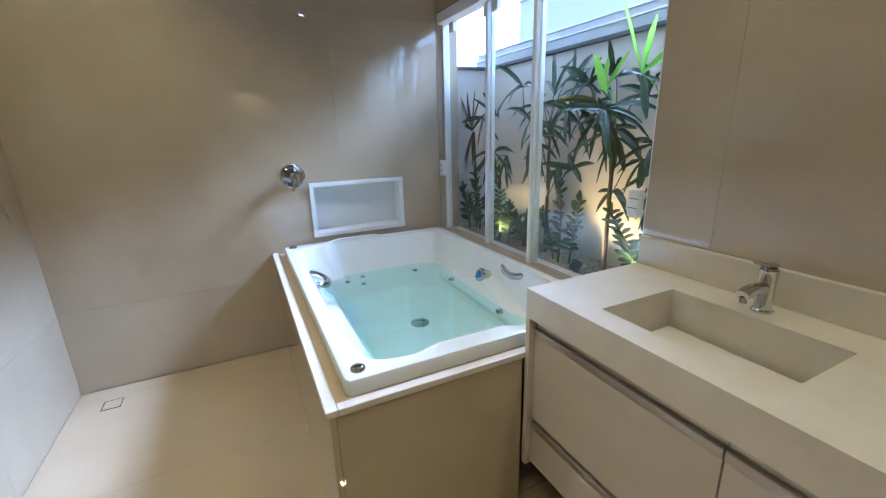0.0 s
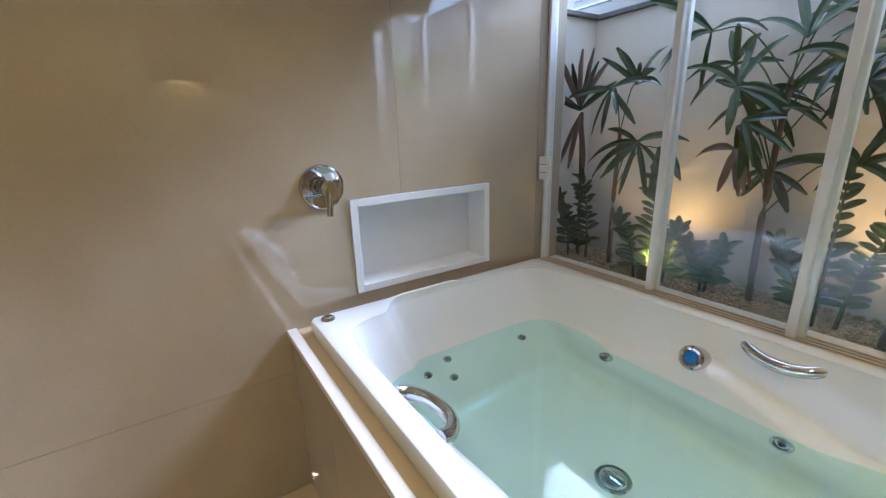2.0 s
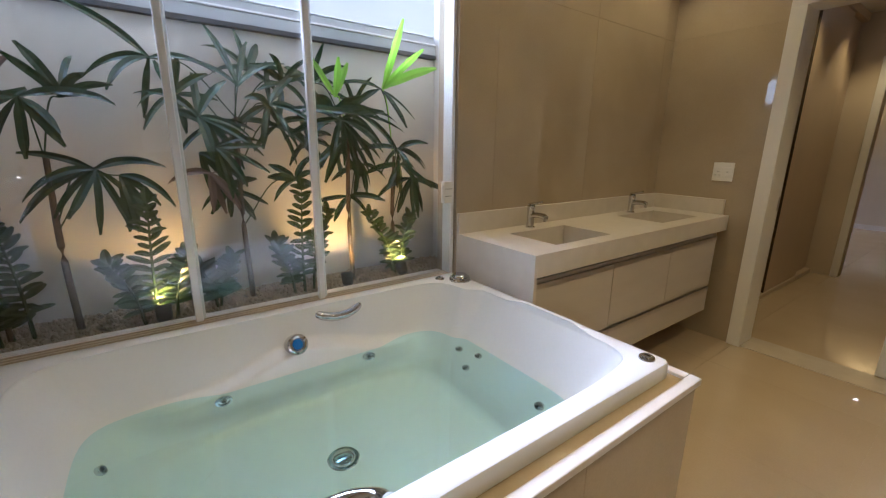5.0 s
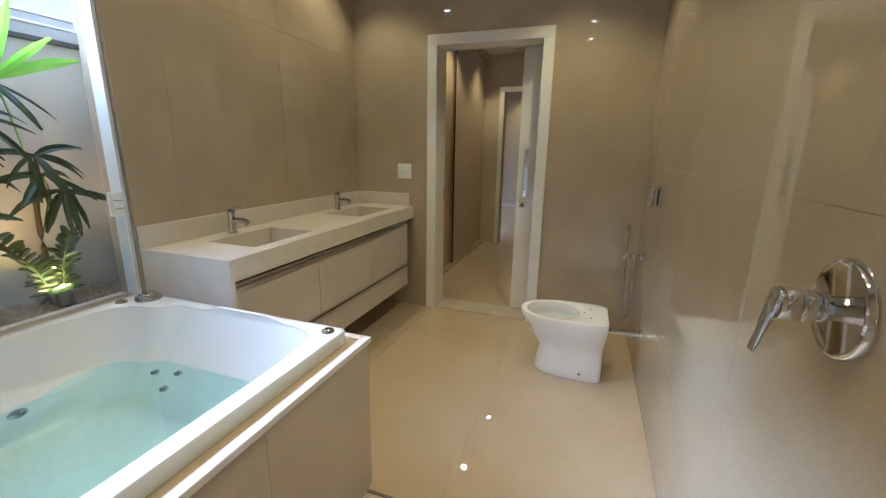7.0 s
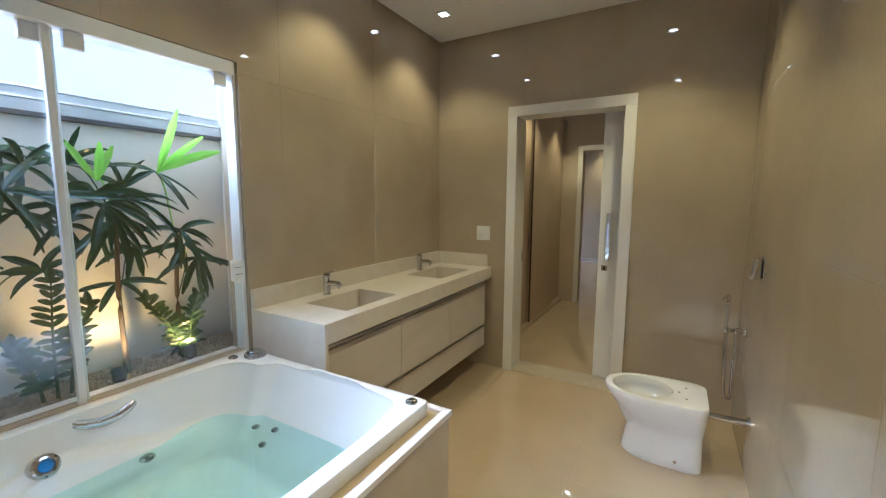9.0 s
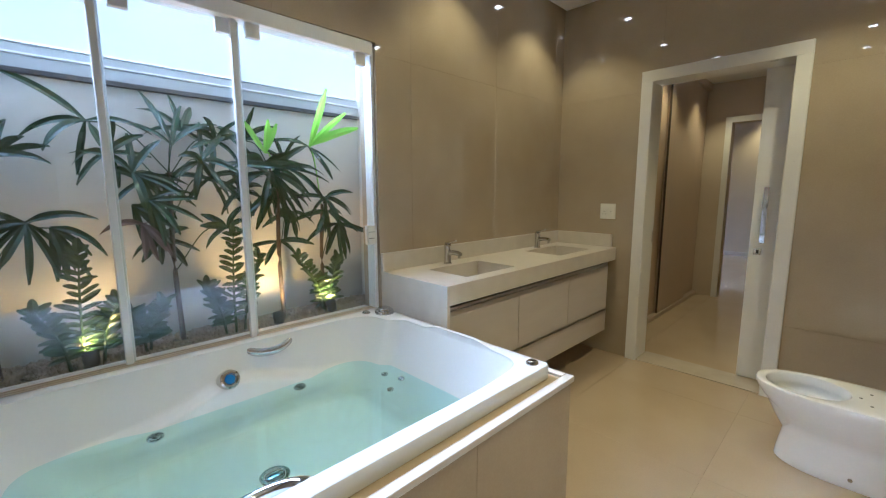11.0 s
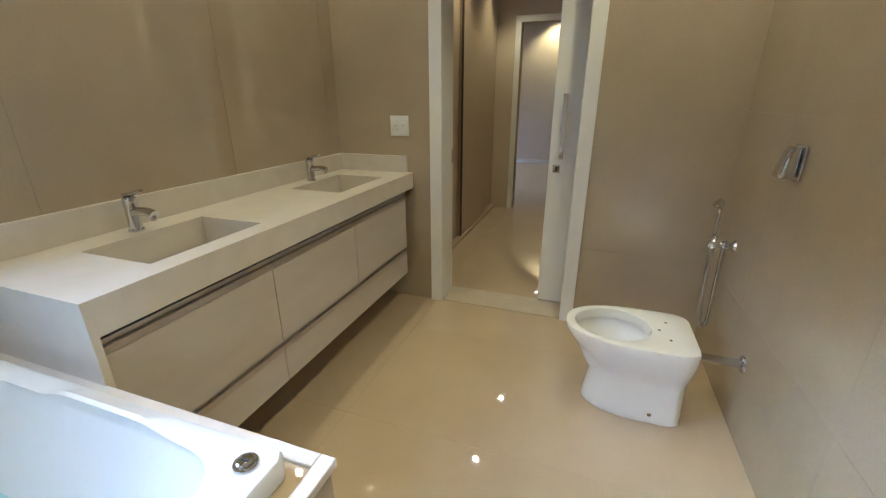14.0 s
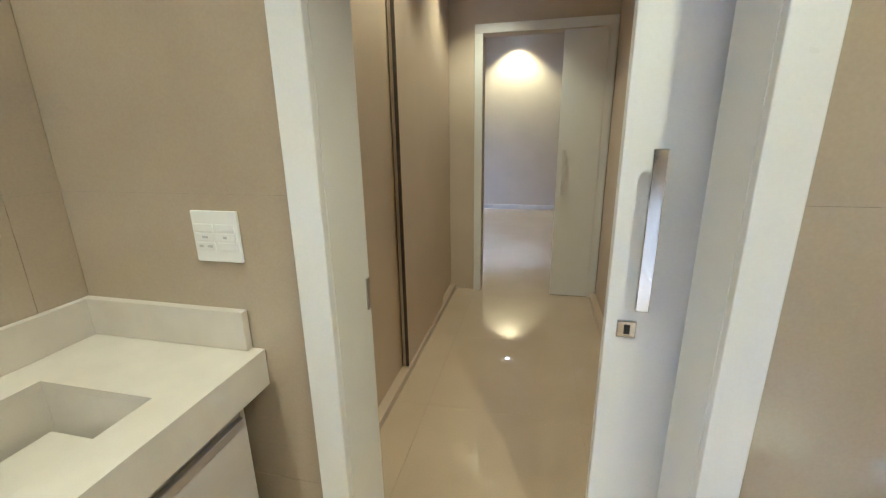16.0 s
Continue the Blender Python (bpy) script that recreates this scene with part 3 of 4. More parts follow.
for a, b in zip(inner_rings, inner_rings[1:]):
    for i in range(N):
        bm.faces.new((a[i], a[(i + 1) % N], b[(i + 1) % N], b[i]))
bm.faces.new(inner_rings[-1])
water = tagged(part("bath_water", bm, WATER, smooth=True), "clear turquoise-tinted still water in the bath", "water")
water.visible_shadow = False


def wall_x(y, z, side):
    """Where the inner wall of the bath stands on the window side (+1) or the room side (-1)."""
    k = (TZ - 0.008 - z) / (TZ - 0.008 - 0.285)
    best = min((p for p in (level(k, t) for t in angles) if (p[0] - CXT) * side > 0.2), key=lambda p: abs(p[1] - y))
    return best[0]


def wall_y(x, z, side):
    k = (TZ - 0.008 - z) / (TZ - 0.008 - 0.285)
    best = min((p for p in (level(k, t) for t in angles) if (p[1] - CYT) * side > 0.3), key=lambda p: abs(p[0] - x))
    return best[1]


def jet(at, direction, r=0.024):
    j = part("jet", turned([(0, 0.004), (r * 0.3, 0.006), (r * 0.36, 0.001), (r * 0.62, 0.0), (r * 0.7, 0.007), (r * 0.95, 0.006), (r, 0.0), (r, -0.01)], at, direction, 20), CHROME, bath, "chrome water jet", True)
    part("nozzle", turned([(0, 0.0105), (r * 0.22, 0.010), (r * 0.26, 0.004)], at, direction, 12), BLACK, j)


for y in (4.80, 4.27):
    jet((wall_x(y, 0.468, 1) - 0.006, y, 0.468), (-1, 0, 0.45), 0.027)
for side in (1, -1):
    turn = (lambda x: x) if side > 0 else (lambda x: 2 * CXT - x)
    for x, z in ((2.505, 0.438), (2.61, 0.458), (2.60, 0.378)):
        x = turn(x)
        jet((x, wall_y(x, z, side) - 0.003 * side, z), (0, -side, 0.5), 0.018)
    x = turn(2.965)
    jet((x, wall_y(x, 0.425, side) - 0.003 * side, 0.425), (0, -side, 0.5), 0.02)
sx = wall_x(4.535, 0.572, 1) - 0.004
suction = part("suction_cover", turned([(0, 0.008), (0.021, 0.008), (0.023, 0.012), (0.030, 0.0135), (0.037, 0.010), (0.040, 0.002), (0.040, -0.05)], (sx, 4.535, 0.592), (-1, 0, 0.5), 36), CHROME, bath, "round chrome control dial with a blue centre", True)
part("dial", turned([(0, 0.0125), (0.018, 0.012), (0.0205, 0.006)], (sx, 4.535, 0.592), (-1, 0, 0.5), 24), BLUE, suction)
gx = 3.222
part("grab_handle", piped(curve_points([(gx + 0.012, 4.437, 0.668), (gx - 0.012, 4.425, 0.657), (gx - 0.03, 4.385, 0.645), (gx - 0.036, 4.34, 0.641), (gx - 0.03, 4.295, 0.645), (gx - 0.012, 4.255, 0.657), (gx + 0.012, 4.243, 0.668)], 6), 0.0185, 16), CHROME, bath, "curved chrome grab handle", True)
hx = 2.262
part("grab_handle", piped(curve_points([(hx - 0.012, 4.830, 0.668), (hx + 0.018, 4.822, 0.659), (hx + 0.05, 4.785, 0.650), (hx + 0.062, 4.730, 0.646), (hx + 0.05, 4.675, 0.650), (hx + 0.018, 4.638, 0.659), (hx - 0.012, 4.630, 0.668)], 6), 0.0185, 16), CHROME, bath, "curved chrome grab handle", True)
drain = part("drain_cover", turned([(0, 0.014), (0.028, 0.013), (0.036, 0.008), (0.038, 0.004), (0.046, 0.004), (0.05, 0.0)], (2.745, 4.525, 0.263), seg=32), CHROME, bath, "domed chrome drain cover", True)
for x, y, r, h in ((2.228, 3.757, 0.024, 0.012), (2.228, 5.285, 0.024, 0.012), (3.140, 3.760, 0.051, 0.030), (3.205, 3.830, 0.022, 0.010)):
    knob = part("air_knob", turned([(0, h), (r * 0.6, h), (r * 0.7, h * 0.86), (r * 0.74, h * 0.6), (r * 0.92, h * 0.55), (r, h * 0.2), (r, -0.006)], (x, y, TZ), seg=28), CHROME, bath, "chrome air control knob", True)
    if r < 0.03:
        part("slot", boxed((x - 0.008, y - 0.0025, TZ + h - 0.001), (x + 0.008, y + 0.0025, TZ + h + 0.0012)), DARK_HOLE, knob)

# ---------------------------------------------------------------- niches in the walls


def wall_niche(name, axis, rect, face, depth, border, label):
    """A box set into the wall with a flat border; depth is signed along the axis."""
    n = thing(name, (0, 0, 0), label, "wall niche")
    u0, v0, u1, v1 = rect
    s = 1 if depth > 0 else -1
    n.location = ((face, (u0 + u1) / 2, v0) if axis == "x" else ((u0 + u1) / 2, face, v0))
    bm = bmesh.new()
    slab_box(bm, axis, (u0 + 0.004, v0 + 0.004, u1 - 0.004, v1 - 0.004), face + depth, face + depth + 0.012 * s)
    part("back", bm, NICHE_STONE, n)
    i = border * 0.82
    for nm, r in (("side", (u0 + 0.002, v0 + 0.002, u0 + i, v1 - 0.002)), ("side", (u1 - i, v0 + 0.002, u1 - 0.002, v1 - 0.002)), ("shelf", (u0 + i, v0 + 0.002, u1 - i, v0 + i)), ("top", (u0 + i, v1 - i, u1 - i, v1 - 0.002))):
        bm = bmesh.new()
        slab_box(bm, axis, r, face - 0.008 * s, face + depth)
        bmesh.ops.bevel(bm, geom=bm.edges[:], offset=0.0012, segments=1, affect="EDGES")
        part(nm, bm, NICHE_STONE, n)


wall_niche("wall_niche", "y", TUB_NICHE, Y1, 0.11, 0.036, "white stone niche set into the wall above the bath")
wall_niche("wall_niche", "x", SHOWER_NICHE, X0, -0.11, 0.036, "white stone niche set into the shower wall")

# ---------------------------------------------------------------- vanity
VX, VY0, VY1, VT = 2.77, 1.732, 3.660, 0.885
BASINS = [(2.853, 2.990, 3.152, 3.428), (2.873, 1.955, 3.175, 2.420)]
top = thing("stone_countertop", (3.0, 2.7, 0.785), "pale quartz vanity top with two carved basins", "countertop")
bm = bmesh.new()
perforated(bm, "z", (VX, VY0, 3.298, VY1), BASINS, VT - 0.02, VT)
part("slab", bm, STONE, top)
part("front_apron", boxed((VX + 0.0005, VY0, 0.785), (VX + 0.02, VY1 - 0.0205, VT - 0.0203)), STONE, top)
part("end_panel", boxed((VX + 0.0008, VY1 - 0.02, 0.205), (3.298, VY1 - 0.0006, VT - 0.0203)), STONE, top)
part("splashback", boxed((3.278, VY0 + 0.021, VT + 0.0005), (3.2985, VY1, 0.989), 0.0015), STONE, top)
part("splashback", boxed((2.805, VY0 - 0.001, VT + 0.0005), (3.2985, VY0 + 0.0205, 0.989), 0.0015), STONE, top)
for x0, y0, x1, y1 in BASINS:
    bm = bmesh.new()
    d = VT - 0.145
    perforated(bm, "z", (x0 - 0.015, y0 - 0.015, x1 + 0.015, y1 + 0.015), [(x0, y0, x1, y1)], d, VT - 0.0203)
    basin = part("basin", bm, STONE, top)
    part("basin_floor", boxed((x0 - 0.015, y0 - 0.015, d - 0.015), (x1 + 0.015, y1 + 0.015, d - 0.0005)), STONE, basin)
    part("basin_plate", boxed((x0 + 0.004, y0 + 0.02, d + 0.022), (x1 - 0.022, y1 - 0.02, d + 0.034), 0.002), STONE, basin, "lift-out stone plate over the drain slot")
    part("waste", turned([(0, 0.004), (0.018, 0.004), (0.02, 0.0)], ((x0 + x1) / 2, (y0 + y1) / 2, d + 0.001)), CHROME, basin)


cabinet = thing("vanity_cabinet", (3.04, 2.7, 0.2), "greige laminate wall-hung vanity cabinet with aluminium grips", "cabinet")


def drawer(y0, y1, z0, z1):
    bm = boxed((2.79, y0 + 0.002, z0), (2.808, y1 - 0.002, z1 - 0.038), 0.0012)
    box(bm, (2.809, y0 + 0.012, z0 + 0.01), (3.25, y1 - 0.012, z1 - 0.07))
    d = part("drawer", bm, LAMINATE, cabinet)
    bm = bmesh.new()
    box(bm, (2.786, y0 + 0.001, z1 - 0.037), (2.812, y1 - 0.001, z1 - 0.012), 0.003)
    box(bm, (2.800, y0 + 0.001, z1 - 0.013), (2.814, y1 - 0.001, z1 + 0.004))
    part("grip_profile", bm, ALUMINIUM, d, "brushed aluminium grip profile")


part("side_panel", boxed((2.80, 1.80, 0.205), (3.298, 1.815, 0.785), 0.001), LAMINATE, cabinet)
part("bottom_panel", boxed((2.81, 1.816, 0.200), (3.298, VY1 - 0.022, 0.213), 0.001), LAMINATE, cabinet)
part("back_panel", boxed((3.27, 1.816, 0.214), (3.297, VY1 - 0.022, 0.72), 0.001), LAMINATE, cabinet)
# added dark strip: shade under the countertop put into the colour
part("painted_shade_strip", boxed((2.815, 1.816, 0.735), (2.83, VY1 - 0.022, 0.784)), DARK_HOLE, cabinet)
CUTS = [1.817, 2.440, 3.035, VY1 - 0.022]
for a, b in zip(CUTS, CUTS[1:]):
    drawer(a, b, 0.405, 0.760)
drawer(CUTS[0], CUTS[2], 0.216, 0.400)
drawer(CUTS[2], CUTS[3], 0.216, 0.400)


def tap(y):
    x = 3.212
    t = thing("basin_tap", (x, y, VT), "chrome single-lever basin mixer on the vanity top", "tap", "basin taps")
    part("body", turned([(0, 0), (0.026, 0), (0.026, 0.006), (0.0215, 0.010), (0.021, 0.09), (0.0225, 0.098), (0.022, 0.118), (0.016, 0.124), (0, 0.125)], (x, y, VT)), CHROME, t, smooth=True)
    part("spout", piped(curve_points([(x - 0.010, y, VT + 0.068), (x - 0.045, y, VT + 0.074), (x - 0.085, y, VT + 0.074), (x - 0.108, y, VT + 0.066)], 5), 0.0155, 16, 1.1), CHROME, t, smooth=True)
    part("aerator", turned([(0, -0.016), (0.009, -0.016), (0.010, 0.0)], (x - 0.100, y, VT + 0.062)), ALUMINIUM, t)
    part("lever", piped([(x + 0.012, y, VT + 0.128), (x - 0.02, y, VT + 0.134), (x - 0.07, y, VT + 0.150)], 0.007, 12, 1.9, [1.2, 1.1, 0.75]), CHROME, t, smooth=True)


tap(3.210)
tap(2.190)

# ---------------------------------------------------------------- toilet and its fittings
wc = thing("toilet", (1.46, 2.40, 0), "white ceramic floor toilet without seat or tank", "toilet")
TC = 2.410


def wc_ring(z, back, front, half, flat=9.0, n=64):
    """Outline with a squarish back and a round front."""
    mid = back + (front - back) * 0.42
    out = []
    for i in range(n):
        t = 2 * math.pi * i / n
        c, s = math.cos(t), math.sin(t)
        p = 2.15 if c > 0 else flat
        x = mid + ((front - mid) if c > 0 else (mid - back)) * math.copysign(abs(c) ** (2 / p), c)
        w = half * (1 - 0.09 * smooth01(-c * 1.1))
        out.append((x, TC + w * math.copysign(abs(s) ** (2 / (2.3 if c > 0 else 2.3 + 8.0 * smooth01(-c * 1.6))), s), z))
    return out


LEVELS = [(0.0, 1.212, 1.612, 0.128), (0.005, 1.207, 1.617, 0.131), (0.05, 1.208, 1.611, 0.130), (0.11, 1.210, 1.601, 0.127), (0.165, 1.212, 1.592, 0.125),
          (0.19, 1.212, 1.592, 0.126), (0.21, 1.210, 1.598, 0.132), (0.25, 1.205, 1.627, 0.150), (0.29, 1.200, 1.662, 0.167), (0.325, 1.197, 1.692, 0.178), (0.355, 1.196, 1.713, 0.184),
          (0.380, 1.196, 1.721, 0.186), (0.388, 1.199, 1.718, 0.183), (0.391, 1.204, 1.712, 0.178)]
bm = bmesh.new()
rows = [wc_ring(*r) for r in LEVELS]
HOLE = (1.522, 0.158, 0.138)
for grow, z in ((0.007, 0.3915), (0.001, 0.388), (-0.002, 0.378), (-0.004, 0.346), (0.012, 0.341), (0.010, 0.322), (-0.012, 0.29), (-0.045, 0.22), (-0.085, 0.15), (-0.1, 0.12)):
    rows.append([(HOLE[0] + (HOLE[1] + grow) * math.cos(2 * math.pi * i / 64), TC + (HOLE[2] + grow) * math.sin(2 * math.pi * i / 64), z) for i in range(64)])
rv = [[bm.verts.new(p) for p in r] for r in rows]
for a, b in zip(rv, rv[1:]):
    for i in range(64):
        bm.faces.new((a[i], a[(i + 1) % 64], b[(i + 1) % 64], b[i]))
bm.faces.new(rv[0][::-1])
bm.faces.new(rv[-1])
part("bowl", bm, CERAMIC, wc, smooth=True)
bm = bmesh.new()
disc = [bm.verts.new((HOLE[0] + 0.07 * math.cos(2 * math.pi * i / 32), TC + 0.05 * math.sin(2 * math.pi * i / 32), 0.138)) for i in range(32)]
bm.faces.new(disc)
part("bowl_water", bm, WATER, wc).visible_shadow = False
for x, y in ((1.30, TC - 0.075), (1.30, TC + 0.075), (1.335, TC)):
    # flat dark discs, coloured like the shade in a hole
    part("seat_bolt_hole", turned([(0, 0.0015), (0.006, 0.0015), (0.0065, -0.002)], (x, y, 0.3905), seg=12), DARK_HOLE, wc)
for s in (1, -1):
    part("floor_bolt_cap", turned([(0, 0.006), (0.008, 0.005), (0.011, 0.0)], (1.335, TC + 0.1265 * s, 0.045), (0, s, 0), 14), CHROME, wc)
inlet = thing("flush_pipe", (1.11, 2.40, 0.30), "chrome flush pipe between wall and toilet", "pipe")
part("pipe", piped([(1.012, 2.42, 0.300), (1.225, 2.42, 0.300)], 0.019, 18), CHROME, inlet, smooth=True)
part("flange", turned([(0.0, 0.012), (0.022, 0.012), (0.034, 0.006), (0.036, 0.0)], (X0 + 0.0005, 2.42, 0.300), (1, 0, 0)), CHROME, inlet, smooth=True)

FY = 2.400
fl = thing("flush_valve", (1.05, FY, 1.115), "chrome wall-mounted flush valve above the toilet", "flush valve")
part("plate", boxed((X0 + 0.0005, FY - 0.047, 1.056), (X0 + 0.010, FY + 0.047, 1.178), 0.006, 3), CHROME, fl, smooth=True)
bm = boxed((X0 + 0.010, FY - 0.040, 1.062), (X0 + 0.066, FY + 0.040, 1.172), 0.018, 5)
for v in bm.verts:
    up = (v.co.z - 1.062) / 0.11
    v.co.x = X0 + 0.010 + (v.co.x - X0 - 0.010) * (1.0 - 0.45 * up * up)
    v.co.y = FY + (v.co.y - FY) * (1.0 - 0.25 * up)
part("push_cap", bm, CHROME, fl, "slanted chrome push cap", True)

spray = thing("bidet_spray", (1.05, 2.0, 0.69), "chrome hand bidet spray with hose on its wall valve", "bidet spray")
SY, SZ = 2.000, 0.675
part("flange", turned([(0, 0.012), (0.02, 0.012), (0.028, 0.004), (0.029, 0.0)], (X0 + 0.0005, SY, SZ), (1, 0, 0)), CHROME, spray, smooth=True)
part("valve_body", piped([(X0 + 0.01, SY, SZ), (X0 + 0.075, SY, SZ)], 0.013, 16), CHROME, spray, smooth=True)
part("valve_collar", turned([(0, 0.014), (0.018, 0.014), (0.021, 0.010), (0.021, -0.010), (0.018, -0.014), (0, -0.014)], (X0 + 0.04, SY, SZ), (1, 0, 0), 20), CHROME, spray, smooth=True)
part("valve_lever", turned([(0, 0.055), (0.008, 0.054), (0.010, 0.048), (0.0085, 0.01), (0.010, 0.0)], (X0 + 0.04, SY, SZ), (0, 1, 0), 14), CHROME, spray, smooth=True)
part("holder", boxed((X0 + 0.070, SY - 0.012, SZ - 0.016), (X0 + 0.112, SY + 0.012, SZ + 0.014), 0.004, 3), CHROME, spray, smooth=True)
head = curve_points([(X0 + 0.094, SY, SZ - 0.02), (X0 + 0.094, SY, SZ + 0.07), (X0 + 0.091, SY, SZ + 0.15), (X0 + 0.098, SY + 0.004, SZ + 0.19), (X0 + 0.112, SY + 0.006, SZ + 0.205)], 5)
part("spray_handle", piped(head, 0.0125, 14, 1.0, [0.75 + 1.15 * smooth01((i / (len(head) - 1) - 0.55) / 0.3) for i in range(len(head))]), CHROME, spray, smooth=True)
part("hose", piped(curve_points([(X0 + 0.042, SY, SZ - 0.012), (X0 + 0.046, SY + 0.016, SZ - 0.2), (X0 + 0.05, SY + 0.036, 0.29), (X0 + 0.067, SY + 0.042, 0.262), (X0 + 0.084, SY + 0.038, 0.29), (X0 + 0.091, SY + 0.016, SZ - 0.2), (X0 + 0.094, SY, SZ - 0.02)], 8), 0.0105, 12), CHROME, spray, "ribbed chrome hose", True)


def mixer(at, out, label, tilt=0.0):
    """Round wall mixer with a hanging lever; out points into the room."""
    o = Vector(out)
    side = o.cross(Vector((0, 0, 1)))
    at = Vector(at)
    m = thing("wall_mixer", at, label, "mixer valve")
    part("plate", turned([(0, 0.010), (0.064, 0.010), (0.069, 0.0125), (0.073, 0.011), (0.0758, 0.006), (0.076, 0.0)], at + o * 0.0005, out, 56), CHROME, m, smooth=True)
    part("sleeve", turned([(0.0185, 0.009), (0.0185, 0.022), (0.0225, 0.024), (0.0235, 0.030), (0.0225, 0.035), (0.0205, 0.036), (0.0205, 0.038), (0.0245, 0.040), (0.0255, 0.047), (0.0245, 0.054), (0.022, 0.056), (0, 0.056)], at, out, 36), CHROME, m, smooth=True)
    cap = part("cap", turned([(0.0, 0.055), (0.024, 0.055), (0.0262, 0.058), (0.0262, 0.082), (0.0245, 0.086), (0, 0.087)], at, out, 36), CHROME, m, smooth=True)
    down = Vector((0, 0, -1)) + side * tilt * 10
    part("lever", piped([at + o * 0.084 - down * 0.020, at + o * 0.0885, at + o * 0.0925 + down * 0.022, at + o * 0.098 + down * 0.05, at + o * 0.105 + down * 0.082], 0.0058, 16, 2.3, [1.3, 1.5, 1.25, 0.85, 0.8]), CHROME, cap, "flat tapered chrome lever", True)


mixer((2.288, Y1, 1.130), (0, -1, 0), "round chrome bath mixer with a hanging lever", 0.02)
mixer((X0, 4.190, 1.130), (1, 0, 0), "round chrome shower mixer on the tiled wall")
mixer((X0, 4.965, 1.138), (1, 0, 0), "round chrome shower mixer beside the wall niche")

dr = thing("floor_drain", (1.19, 5.195, -0.008), "square tile-insert floor drain in the shower", "drain")
bm = bmesh.new()
perforated(bm, "z", (1.148, 5.150, 1.236, 5.240), [(1.152, 5.154, 1.232, 5.236)], -0.010, -0.0065)
part("slot", bm, DARK_HOLE, dr)
part("insert", boxed((1.154, 5.156, -0.0095), (1.230, 5.234, -0.006)), FLOOR_TILE, dr)

sw = thing("switch_plate", (2.851, Y0, 1.172), "white plastic switch and socket plate", "switch")
part("plate", boxed((2.789, Y0 + 0.0005, 1.111), (2.913, Y0 + 0.0095, 1.234), 0.003, 3), PLASTIC, sw)
for x in (2.822, 2.880):
    for z in (1.150, 1.172, 1.194):
        part("module", boxed((x - 0.025, Y0 + 0.0092, z - 0.0095), (x + 0.025, Y0 + 0.0125, z + 0.0095), 0.0015), PLASTIC, sw)
LEGEND = textured("grey_print", (0.48, 0.48, 0.47), (0.56, 0.56, 0.55), 0.5, 40, 200, 0.0)
for x, z, w in ((2.868, 1.150, 0.014), (2.892, 1.150, 0.012), (2.878, 1.172, 0.016), (2.824, 1.172, 0.010)):
    part("legend", boxed((x - w / 2, Y0 + 0.0122, z - 0.003), (x + w / 2, Y0 + 0.0129, z + 0.003)), LEGEND, sw, "small grey printed mark")

# ---------------------------------------------------------------- lamps in the ceilings


def downlight(x, y, z):
    d = thing("downlight", (x, y, z), "small square recessed downlight, lit warm", "downlight", "recessed downlights")
    bm = bmesh.new()
    perforated(bm, "z", (x - 0.047, y - 0.047, x + 0.047, y + 0.047), [(x - 0.03, y - 0.03, x + 0.03, y + 0.03)], z - 0.006, z - 0.0005)
    part("bezel", bm, PLASTIC, d)
    part("bulb", boxed((x - 0.028, y - 0.028, z + 0.004), (x + 0.028, y + 0.028, z + 0.010)), LAMP_GLOW, d, "glowing warm lamp face")


for x, y in DOWNLIGHTS:
    downlight(x, y, CEIL)
for x, y in CLOSET_LIGHTS:
    downlight(x, y, CLOSET_CEIL - 0.012)
downlight(*BED_LIGHT, BED_CEIL - 0.012)

# ---------------------------------------------------------------- plants


def strap(bm, base, way, normal, length, width, droop, seg=7):
    """One tapering leaf blade, folded along its rib and drooping at its tip."""
    way, normal = Vector(way).normalized(), Vector(normal)
    side = way.cross(normal).normalized()
    p, d = Vector(base), way.copy()
    bend = rng.uniform(-0.25, 0.25)
    rows = []
    for i in range(seg + 1):
        f = i / seg
        w = width * (0.35 + 0.65 * smooth01(f / 0.3)) * (1 - 0.66 * smooth01((f - 0.7) / 0.3)) * 0.5
        lift = side.cross(d).normalized() * w * 0.35
        rows.append([bm.verts.new(p + side * w + lift), bm.verts.new(p), bm.verts.new(p - side * w + lift)])
        d = (d + Vector((0, 0, -droop / seg)) + side * bend / seg).normalized()
        p = p + d * (length / seg)
    for a, b in zip(rows, rows[1:]):
        for k in range(2):
            bm.faces.new((a[k], a[k + 1], b[k + 1], b[k]))


rng = random.Random(7)


